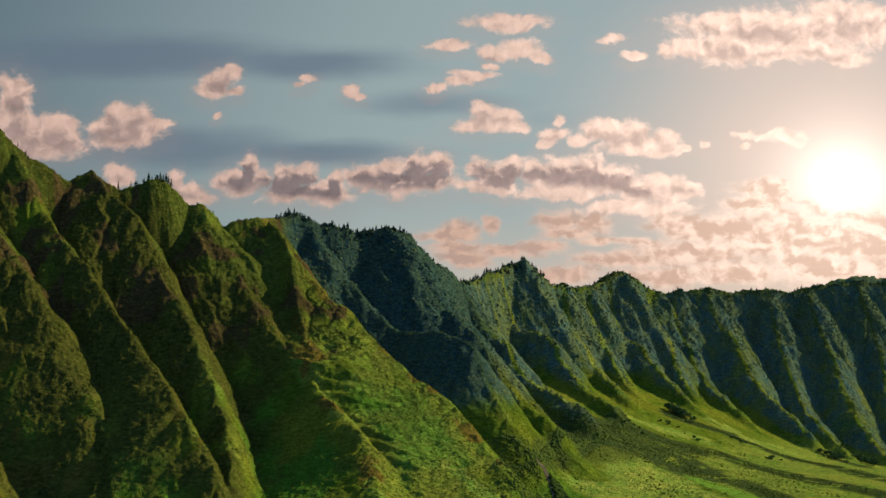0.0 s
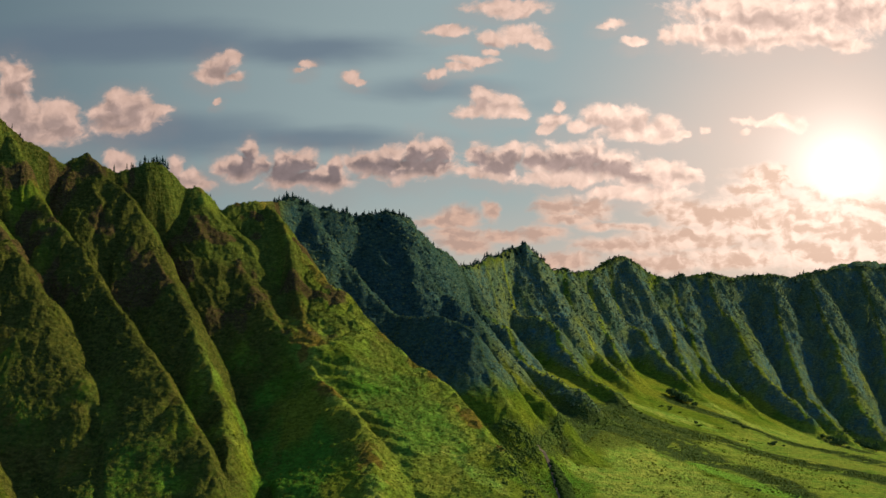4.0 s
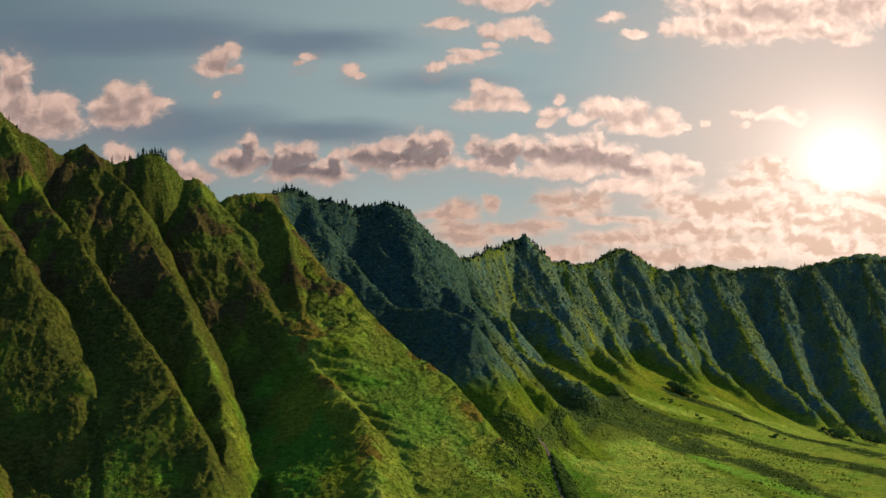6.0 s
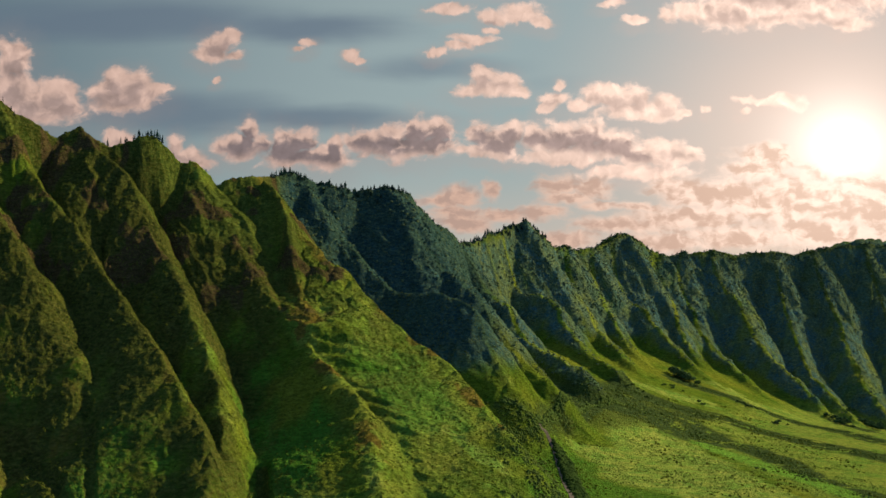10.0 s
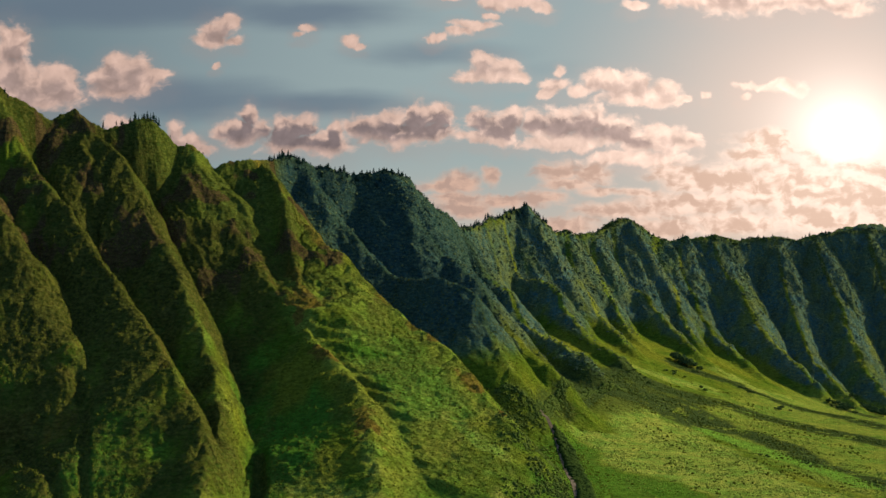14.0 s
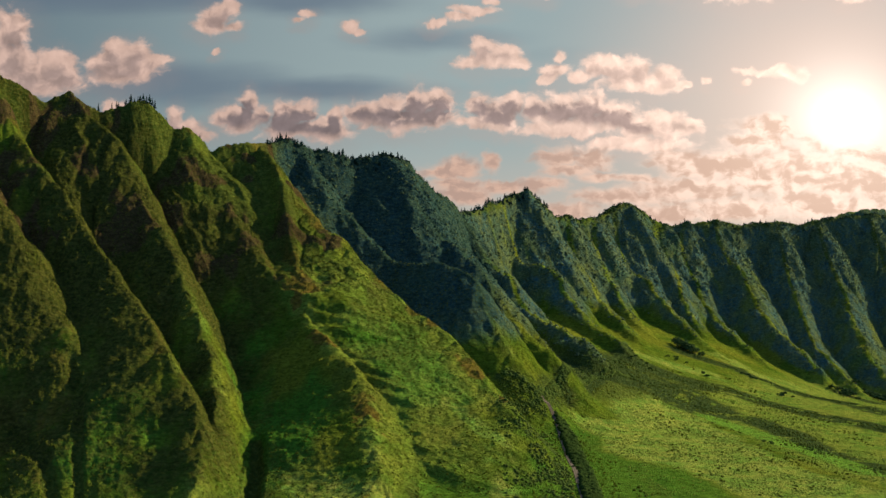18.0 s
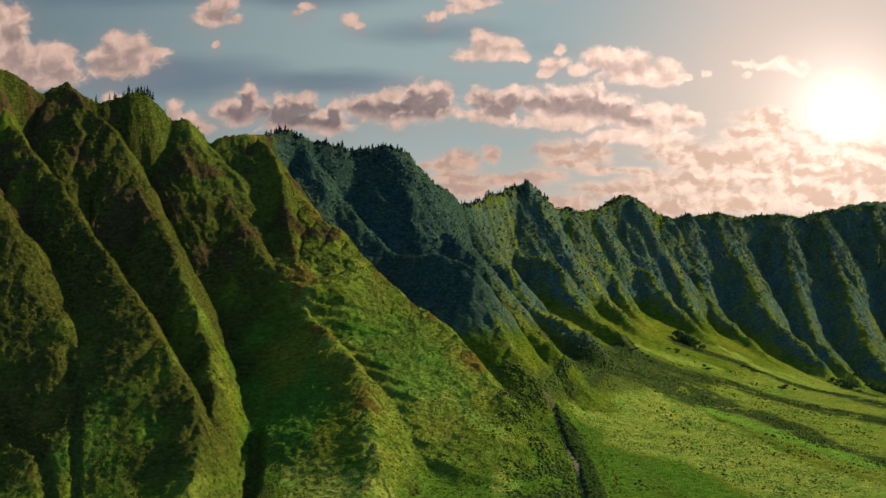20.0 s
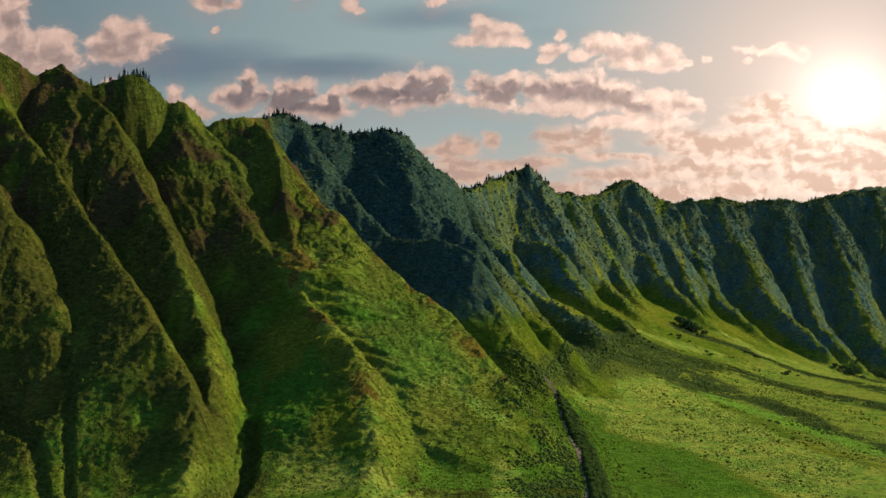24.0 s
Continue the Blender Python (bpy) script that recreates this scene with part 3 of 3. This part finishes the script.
    damp = slope * smooth(away, 14, 32) * smooth(z - base, 150, 70) * (1 - far) * smooth(rough(x, y, 60, 63, 3), .38, .55)
    # Far woods with haze blue, thinned along crests painted as sunlit.
    hazy_wood = slope * far * smooth(z - base, 2, 26) * np.maximum(smooth(y, 1560, 1640), smooth(z, 82, 118)) * np.maximum(.06 + .94 * smooth(away, 1, 7), .4 * smooth(z, 200, 270)) * (1 - .3 * smooth(rib, .62, .9)) * (.6 + .4 * smooth(rough(x, y, 45, 73, 4), .36, .62))
    # Heath on the left slopes, where shade is put into the colour too.
    heath_shade = slope * smooth(x, -100, -195) * smooth(y, 1420, 1350) * smooth(z, -60, 30) * smooth(rough(x, y, 40, 69, 4), .10, .62)
    # Where the summit and its near flank are coloured dark for shade.
    summit_shade = slope * far * smooth(z, 85, 135) * smooth(x, 90, 40) * smooth(y, 2000, 1850)
    wob = 22 * (rough(x, y, 60, 95, 4) - .5) + 10 * (rough(x, y, 14, 96, 3) - .5)
    belt, strip, gold = np.zeros(x.shape), np.zeros(x.shape), np.zeros(x.shape)
    for line, wide in HEDGES:
        belt = np.maximum(belt, smooth(gap(x + wob * .5, y + wob * .3, line), wide * 2.1, wide * .7))
    for line, wide in STRIPS:
        strip = np.maximum(strip, smooth(gap(x + wob * .5, y, line), wide * 1.5, wide * .7))
    for line, wide in LIGHT:
        gold = np.maximum(gold, smooth(gap(x + wob, y, line), wide * 1.6, wide * .5) * smooth(rough(x, y, 18, 98, 3), .3, .5))
    for line, deep, wide in CUTS:
        cut = smooth(gap(x + wob * .25, y, line), wide, 0)
        z, scrub = z - deep * cut, np.maximum(scrub, smooth(cut, .2, .7))
    to_road = gap(x, y, ROAD)
    mead = 1 - slope
    bushy = smooth(rough(x, y * .5, 26, 97, 4, .6), .46, .62)
    inside = smooth(x + wob - np.interp(y, *NEAR_EDGE), -7, 9) * smooth(np.interp(y, *FAR_EDGE) - x - wob, -7, 9) * smooth(y, 1640, 1600)
    lower = smooth(np.interp(y, *NEAR_EDGE) - x - wob, -4, 12) * smooth(y, 1380, 1330)
    beyond = smooth(x - np.interp(y, *FAR_EDGE), 0, 30) * smooth(fan_of(x, y), 90, 10)
    belt = belt * smooth(rough(x, y, 22, 99, 4, .6), .20, .44)
    verge = smooth(x, 99, 84) * .75 * smooth(y, 1500, 1350) * smooth(y, 820, 900)
    floor_scrub = np.clip(np.maximum(belt * 1.1, bushy * (.14 + verge + .34 * lower)) - strip, 0, 1) * smooth(to_road, 2.5, 6)
    scrub = np.clip(scrub * (1 - .7 * gold) + np.maximum(mead, .5 * smooth(fan_of(x, y), 0, 60)) * floor_scrub + .7 * smooth(fan_of(x, y), 22, 70) * smooth(z - base, 26, 6) * smooth(y, 1330, 1400) * smooth(y, 1850, 1700) * (1 - gold), 0, 1)
    field_sunlit = np.clip(mead * (1 - belt) * (inside + .62 * beyond) + gold, 0, 1)
    # Spur crests get the bright grass colour in place of sunlit rims.
    field_sunlit = np.maximum(field_sunlit, (.75 - .25 * far) * slope * smooth(away, 15 - 7 * far, 3 - 2 * far) * smooth(rough(x, y, 30, 75, 3), .38, .6) * (1 - .35 * upper) * (1 - .35 * far * smooth(z, 170, 260)) * (1 - heath_shade) * (1 - summit_shade))
    # Bright grass colour stands in for sunlight on the near_e to near_f face.
    field_sunlit = np.maximum(field_sunlit, .40 * slope * (1 - far) * smooth(x - np.interp(y, (880, 962, 1088, 1218, 1338, 1425), (-54, -48, -64, -127, -203, -271)), -10, 8) * smooth(x, 75, 30) * smooth(z, 230, 160) * smooth(rough(x, y, 34, 77, 4), .16, .5))
    damp = np.clip(damp * (1 - gold) + mead * (.75 * lower + strip) * (1 - field_sunlit), 0, 1)
    clump = np.abs(rough(x, y, 6.0, 81, 3, .6) - .5) * 2
    canopy = np.sqrt(np.clip(waves(x, y, 9.5, 83), 0, 1)) + .7 * np.abs(waves(x, y, 5.5, 84) - .5)
    z = z + (.25 + .5 * scrub) * (1 - hazy_wood) * slope * (.35 + .65 * np.maximum(upper, smooth(x, -150, -250))) * (3.6 * (1 - clump) - 2.1) + 6.0 * hazy_wood * (canopy - .85) + 5.0 * hazy_wood * (.5 - np.abs(rough(x, y, 24, 85, 2) - .5) * 3) + (.4 + .9 * slope) * (waves(x, y, 4.2, 91) - .5) + 2.2 * slope * (1 - far) * (.4 + .6 * upper) * (np.abs(waves(x, y, 3.3, 93) - .5) - .25)
    return z, scrub, dry, rock, field_sunlit, damp, hazy_wood, heath_shade, summit_shade, belt * smooth(to_road, 2.5, 6) * (1 - strip) * np.maximum(mead, .6), strip * mead


def spread(parts):
    """Grid lines: (from, to, step) after one another."""
    got = []
    for a, b, step in parts:
        got.extend(np.linspace(a, b, max(1, round((b - a) / step)), endpoint=False))
    return np.array(got + [parts[-1][1]])


# the sheet widens with y: s is x over y; its rows stand further apart the further they lie
GS = spread([(-4.0, -.6, .1), (-.6, -.372, .008), (-.372, .372, .00086), (.372, .6, .008), (.6, 4.0, .1)])
GY = np.concatenate([spread([(-900, 300, 80), (300, 740, 10), (740, 860, 3)])[:-1], np.geomspace(860, 2780, 1060), spread([(2790, 3400, 12), (3400, 4900, 100)])])


def sheet():
    s, y = [a.ravel() for a in np.meshgrid(GS, GY)]
    x = s * np.maximum(y, 700)
    z, scrub, dry, rock, field_sunlit, damp, hazy_wood, heath_shade, summit_shade, belt, strip = land(x, y)
    w, h = len(GS), len(GY)
    i, j = np.meshgrid(np.arange(w - 1), np.arange(h - 1))
    a = (j * w + i).ravel()
    quads = np.stack([a, a + 1, a + w + 1, a + w], 1)
    me = bpy.data.meshes.new("ground")
    me.vertices.add(len(x))
    me.vertices.foreach_set("co", np.stack([x, y, z], 1).astype(np.float32).ravel())
    me.loops.add(quads.size)
    me.loops.foreach_set("vertex_index", quads.astype(np.int32).ravel())
    me.polygons.add(len(quads))
    me.polygons.foreach_set("loop_start", np.arange(0, quads.size, 4, dtype=np.int32))
    me.update(calc_edges=True)
    me.polygons.foreach_set("use_smooth", np.ones(len(quads), bool))
    for key, values in (("scrub", scrub), ("dry", dry), ("rock", rock), ("field_sunlit", field_sunlit), ("damp", damp), ("hazy_wood", hazy_wood), ("heath_shade", heath_shade), ("summit_shade", summit_shade), ("belt", belt), ("strip", strip)):
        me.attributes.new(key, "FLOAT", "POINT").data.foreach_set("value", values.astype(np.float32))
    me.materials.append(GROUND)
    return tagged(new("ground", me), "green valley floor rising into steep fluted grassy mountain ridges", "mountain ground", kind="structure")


ground = sheet()

# ------------------------------------------------------------------ helpers for things
def part(name, bm, mat, parent, label=""):
    """Links a bmesh as one mesh object under a thing."""
    me = bpy.data.meshes.new(name)
    bm.to_mesh(me)
    bm.free()
    me.materials.append(mat)
    ob = new(name, me)
    ob.parent = parent
    return tagged(ob, label)


def height(x, y):
    return float(land(np.array([float(x)]), np.array([float(y)]))[0][0])


def clump(bm, place, size, rng, detail=1):
    """One lump of foliage with an uneven outline."""
    made = bmesh.ops.create_icosphere(bm, subdivisions=detail, radius=1.0)["verts"]
    turn = Euler((rng.uniform(0, 6), rng.uniform(0, 6), rng.uniform(0, 6))).to_matrix()
    for v in made:
        k = rng.uniform(.62, 1.25)
        c = turn @ v.co
        v.co = Vector(place) + Vector((c.x * size[0], c.y * size[1], c.z * size[2])) * k


def stem(bm, foot, top, thick, thin, sides=6):
    """A tapered, slightly bent trunk or limb."""
    a, b = Vector(foot), Vector(top)
    rings = []
    for k in range(4):
        t = k / 3
        c = a.lerp(b, t) + Vector((.15 * math.sin(3 * t), .1 * math.sin(4 * t), 0)) * (b - a).length * .1
        r = thick + (thin - thick) * t
        rings.append([bm.verts.new(c + Vector((r * math.cos(6.2832 * i / sides), r * math.sin(6.2832 * i / sides), 0))) for i in range(sides)])
    for lo, hi in zip(rings[:-1], rings[1:]):
        for i in range(sides):
            bm.faces.new((lo[i], lo[(i + 1) % sides], hi[(i + 1) % sides], hi[i]))
    bm.faces.new(rings[-1])


def pointed_tree(seed, tall, wide):
    """A slim evergreen: a straight trunk with tiers of ragged foliage."""
    rng = random.Random(seed)
    tree = new("evergreen_tree")
    bm = bmesh.new()
    stem(bm, (0, 0, -.8), (0, 0, tall * .92), .22, .05)
    for k in range(5):
        z, a = tall * (.25 + .12 * k), rng.uniform(0, 6.28)
        stem(bm, (0, 0, z), (math.cos(a) * wide * .7, math.sin(a) * wide * .7, z + .6), .07, .03, 4)
    part("trunk", bm, BARK, tree, "slim grey-brown trunk")
    bm = bmesh.new()
    tiers = 11
    for k in range(tiers):
        t = k / (tiers - 1)
        r = wide * (1 - t) ** .75 * rng.uniform(.75, 1.2) + .14
        for _ in range(4 if t < .7 else 2):
            a, q = rng.uniform(0, 6.28), r * rng.uniform(.3, .8)
            clump(bm, (math.cos(a) * q, math.sin(a) * q, tall * (.16 + .84 * t) + rng.uniform(-.3, .3)), (r * .55, r * .55, tall * .055), rng)
    part("crown", bm, TREE, tree, "dark ragged pointed crown")
    return tree


def round_tree(seed, tall, wide):
    """A spreading broadleaf: a forked trunk under an uneven crown of leaf clumps."""
    rng = random.Random(seed)
    tree = new("broadleaf_tree")
    bm = bmesh.new()
    stem(bm, (0, 0, -.8), (.1, 0, tall * .5), .3, .16)
    for k in range(5):
        a = 1.256 * k + rng.uniform(-.4, .4)
        stem(bm, (0, 0, tall * .38), (math.cos(a) * wide * .6, math.sin(a) * wide * .6, tall * rng.uniform(.6, .8)), .13, .04, 5)
    part("trunk", bm, BARK, tree, "short forked brown trunk")
    bm = bmesh.new()
    for _ in range(46):
        a, q, e = rng.uniform(0, 6.28), wide * math.sqrt(rng.random()), rng.random()
        top = tall * (.45 + .5 * e * math.sqrt(max(0, 1 - (q / wide / 1.05) ** 2)))
        s = rng.uniform(.16, .30) * wide
        clump(bm, (math.cos(a) * q, math.sin(a) * q, top), (s, s, s * .75), rng)
    part("crown", bm, CANOPY, tree, "dense dark green leafy crown")
    return tree


def stand(kinds, x, y, size, rng, label, category, group, sink=.3, fat=1.0):
    """A copy of one of the trees, on the ground at x, y."""
    ob = copy_thing(rng.choice(kinds), Matrix.Translation((x, y, height(x, y) - sink)) @ Matrix.Rotation(rng.uniform(0, 6.28), 4, "Z"))
    ob.scale = (fat * size * rng.uniform(.85, 1.15), fat * size * rng.uniform(.85, 1.15), size)
    return tagged(ob, label, category, group)


# ------------------------------------------------------------------ scrub on the slopes, uncountable
def scrub_sheet(name, count, box, sizes, seed, label, pick, mat):
    """Low bushes strewn over a stretch of ground, thick where the ground is scrubby."""
    rng = np.random.default_rng(seed)
    many = max(count * 3, 60000)
    x, y = rng.uniform(box[0], box[1], many), rng.uniform(box[2], box[3], many)
    z, scrub, dry, rock, field_sunlit, damp, hazy_wood, heath_shade, summit_shade, belt, strip = land(x, y)
    keep = np.nonzero(rng.random(len(x)) < pick(x, y, z, scrub, field_sunlit))[0][:count]
    x, y, z = x[keep], y[keep], z[keep]
    ico = bmesh.new()
    bmesh.ops.create_icosphere(ico, subdivisions=1, radius=1.0)
    ico.verts.ensure_lookup_table()
    shape = np.array([v.co[:] for v in ico.verts])
    faces = np.array([[v.index for v in f.verts] for f in ico.faces if f.calc_center_median().z > -.6])
    ico.free()
    c, w = len(x), len(shape)
    r = sizes[0] + (sizes[1] - sizes[0]) * rng.random(c) ** 2.2
    turn = rng.uniform(0, 6.28, c)
    px = shape[:, 0] * np.cos(turn)[:, None] - shape[:, 1] * np.sin(turn)[:, None]
    py = shape[:, 0] * np.sin(turn)[:, None] + shape[:, 1] * np.cos(turn)[:, None]
    k = rng.uniform(.65, 1.25, (c, w)) * r[:, None]
    co = np.stack([x[:, None] + px * k, y[:, None] + py * k, (z + r * .15)[:, None] + shape[:, 2] * k * rng.uniform(.55, .95, c)[:, None]], 2)
    tri = (faces[None, :, :] + (np.arange(c) * w)[:, None, None]).reshape(-1, 3)
    me = bpy.data.meshes.new(name)
    me.vertices.add(c * w)
    me.vertices.foreach_set("co", co.astype(np.float32).ravel())
    me.loops.add(tri.size)
    me.loops.foreach_set("vertex_index", tri.astype(np.int32).ravel())
    me.polygons.add(len(tri))
    me.polygons.foreach_set("loop_start", np.arange(0, tri.size, 3, dtype=np.int32))
    me.update(calc_edges=True)
    me.polygons.foreach_set("use_smooth", np.ones(len(tri), bool))
    me.materials.append(mat)
    return tagged(new(name, me), label, "shrubs", kind="stuff")


scrub_sheet("slope_shrubs", 58000, (-470, 130, 850, 1500), (.28, 1.0), 3, "low green shrubs and ferns covering the steep near slopes",
            lambda x, y, z, s, f: .35 + .65 * smooth(s, .40, .85), SHRUB)
scrub_sheet("far_slope_shrubs", 24000, (-190, 960, 1480, 2720), (.8, 2.5), 4, "dense dark bushes and small trees on the far ridges, haze in their colour",
            lambda x, y, z, s, f: np.where(z > floor_height(x, y) + 10, .30 + .6 * smooth(s, .4, 1), 0), HAZY_WOOD)
# Leaves coloured dark to stand for the shade over the summit.
scrub_sheet("summit_forest", 7000, (-210, 80, 1430, 1960), (.6, 1.8), 6, "closed forest over the summit behind the spurs, shade put into its colour",
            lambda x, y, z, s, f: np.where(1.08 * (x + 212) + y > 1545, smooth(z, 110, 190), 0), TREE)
scrub_sheet("ridge_forest", 10000, (60, 960, 1960, 2760), (1.2, 3.2), 8, "dark forest on the upper far ridges, haze in its colour",
            lambda x, y, z, s, f: .9 * smooth(z, 110, 220), HAZY_WOOD)
scrub_sheet("valley_shrubs", 7000, (20, 720, 820, 2500), (.3, 1.1), 5, "scattered low bushes and hedge belts on the valley floor",
            lambda x, y, z, s, f: np.where(z < 75, smooth(s, .8, 1) * .8 + .06 * smooth(rough(x, y, 35, 101, 3), .52, .66), 0), SHRUB)

scrub_sheet("hedge_scrub", 9000, (60, 660, 850, 2280), (.6, 1.9), 9, "tangled dark hedges along the tracks and ditches",
            lambda x, y, z, s, f: sum(.9 * smooth(gap(x, y, line), 4 + wide * .7, wide * .2) * smooth(rough(x, y, 30, 119, 3), .36, .52) for line, wide in HEDGES[1:5]), HEDGE)
scrub_sheet("track_hedge", 2600, (40, 240, 1290, 1660), (1.0, 2.6), 15, "dark hedge following the bend of the old track",
            lambda x, y, z, s, f: np.maximum(smooth(gap(x, y, HEDGES[0][0]), 5, 2), smooth(gap(x, y, HEDGES[5][0]), 5, 2)), HEDGE)
scrub_sheet("meadow_tufts", 8000, (90, 420, 860, 1660), (.35, 1.25), 12, "tussocks of yellow-green grass strewn over the meadow",
            lambda x, y, z, s, f: np.where(z < 60, smooth(rough(x, y, 22, 111, 4, .65), .42, .62) * (.25 + .75 * smooth(f, .2, .8)), 0) * smooth(gap(x, y, ROAD), 4, 8), TUFT)
scrub_sheet("meadow_bushes", 1700, (90, 460, 860, 1900), (.6, 1.7), 13, "small dark bushes dotted in drifts over the meadow",
            lambda x, y, z, s, f: np.where(z < 60, smooth(rough(x, y * .6, 34, 113, 4, .65), .53, .66), 0) * smooth(gap(x, y, ROAD), 4, 8), SHRUB)
scrub_sheet("roadside_bushes", 5000, (20, 97, 860, 1330), (.5, 1.8), 14, "leafy green bushes crowding the slope beside the dirt road",
            lambda x, y, z, s, f: smooth(rough(x, y, 20, 117, 4, .6), .42, .58) * smooth(x, 35, 75) * smooth(gap(x, y, ROAD), 3.5, 6), HEDGE)
HEDGE_BY_ROAD = [(x + 7.2, y) for x, y in ROAD if y < 1310]
scrub_sheet("roadside_hedge", 8000, (88, 126, 760, 1320), (1.6, 3.8), 10, "dark hedge growing along one side of the dirt road",
            lambda x, y, z, s, f: smooth(gap(x, y, HEDGE_BY_ROAD), 6.0, 3.2), DARK_HEDGE)

# ------------------------------------------------------------------ road
def road_strip(points, wide):
    line = bend([(x, y, 0) for x, y in points], 6)
    bm = bmesh.new()
    rows_made = []
    for i, p in enumerate(line):
        d = (line[min(i + 1, len(line) - 1)] - line[max(i - 1, 0)]).normalized()
        side = Vector((d.y, -d.x, 0))
        ring = []
        level = max(height(p.x + side.x * k, p.y + side.y * k) for k in (-2.2, 0, 2.2))
        for k, up in ((-1.25, -1.2), (-1, .30), (-.45, .22), (0, .34), (.45, .22), (1, .30), (1.25, -1.2)):
            c = p + side * (k * wide / 2)
            ring.append(bm.verts.new((c.x, c.y, level + up)))
        rows_made.append(ring)
    for a, b in zip(rows_made[:-1], rows_made[1:]):
        for i in range(len(a) - 1):
            bm.faces.new((a[i], a[i + 1], b[i + 1], b[i]))
    me = bpy.data.meshes.new("road")
    bm.to_mesh(me)
    bm.free()
    me.materials.append(DIRT)
    return tagged(new("road", me), "narrow brown dirt road with wheel ruts beside a hedge", "road", kind="structure")


road_strip(ROAD, 3.6)

# ------------------------------------------------------------------ trees
rng = random.Random(7)
EVERGREENS = [pointed_tree(s, t, w) for s, t, w in ((1, 11, 1.7), (2, 13, 1.5), (3, 9, 1.9), (4, 12, 2.3), (5, 10, 1.3))]
BROADLEAFS = [round_tree(s, t, w) for s, t, w in ((11, 8, 4.2), (12, 7, 4.8), (13, 9, 4.0))]


def crest_row(line, west, east, count, size, label, group, kinds, loose=4.0, sink=.3, fat=1.0):
    """Trees along the stretch of a crest line between two bearings x."""
    for k in range(count):
        x = west + (east - west) * (k + rng.uniform(.05, .95)) / count
        for p, q in zip(line[:-1], line[1:]):
            if p.x <= x <= q.x:
                y = p.y + (q.y - p.y) * (x - p.x) / max(q.x - p.x, .01)
                stand(kinds, x + rng.uniform(-1, 1), y + rng.uniform(-loose, loose), size * rng.uniform(.65, 1.15), rng, label, "tree", group, sink, fat)
                break


near_crest, dark_crest, mid_crest, far_crest, last_crest = CREST_LINES
crest_row(near_crest, -327, -298, 15, .85, "slim dark evergreen tree on the grassy knoll", "trees on the near knoll", EVERGREENS, 4)
crest_row(near_crest, -352, -348, 1, .95, "lone slim dark evergreen on the ridge saddle", "trees on the near saddle", EVERGREENS, 1.5)
crest_row(near_crest, -339, -330, 3, .7, "slim dark evergreen on the ridge saddle", "trees on the near saddle", EVERGREENS, 1.5)
crest_row(near_crest, -436, -424, 3, .6, "small dark evergreen on the high shoulder", "trees on the high shoulder", EVERGREENS, 2)
crest_row(near_crest, -296, -215, 9, .35, "stunted dark tree on the sharp near crest", "trees on the near crest", EVERGREENS + BROADLEAFS, 3)
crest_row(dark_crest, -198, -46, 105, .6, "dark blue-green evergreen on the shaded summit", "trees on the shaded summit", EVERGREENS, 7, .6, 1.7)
crest_row(dark_crest, -46, 25, 26, .45, "small dark tree on the falling crest", "trees on the shaded summit", EVERGREENS + BROADLEAFS, 4, .8)
crest_row(mid_crest, 26, 175, 70, .8, "dark evergreen on the pointed middle peak", "trees on the middle peak", EVERGREENS, 8, .6, 1.6)
crest_row(mid_crest, 175, 330, 48, .62, "dark tree along the middle crest", "trees on the middle crest", EVERGREENS + BROADLEAFS, 6, .8, 1.4)
crest_row(far_crest, 330, 930, 150, .65, "small dark tree along the far crest", "trees on the far crest", EVERGREENS * 2 + BROADLEAFS, 7, 1.8, 1.7)
for x, y, spread_by, count, size in ((367, 2021, 13, 22, 1.5), (357, 1828, 4, 3, .7), (462, 1826, 9, 7, .7), (444, 1924, 9, 6, .7), (322, 1334, 8, 3, .45),
                                     (330, 1900, 14, 6, .6), (641, 2143, 18, 16, 1.2), (704, 2199, 24, 22, 1.4), (780, 2240, 28, 24, 1.5), (250, 1765, 22, 7, .5)):
    for _ in range(count):
        stand(BROADLEAFS, x + rng.gauss(0, spread_by * .6), y + rng.gauss(0, spread_by), size * rng.uniform(.7, 1.2), rng,
              "rounded dark green tree at the edge of the meadow", "tree", "trees on the valley floor")
for ob in EVERGREENS + BROADLEAFS:
    for o in list(ob.children_recursive) + [ob]:
        bpy.data.objects.remove(o)
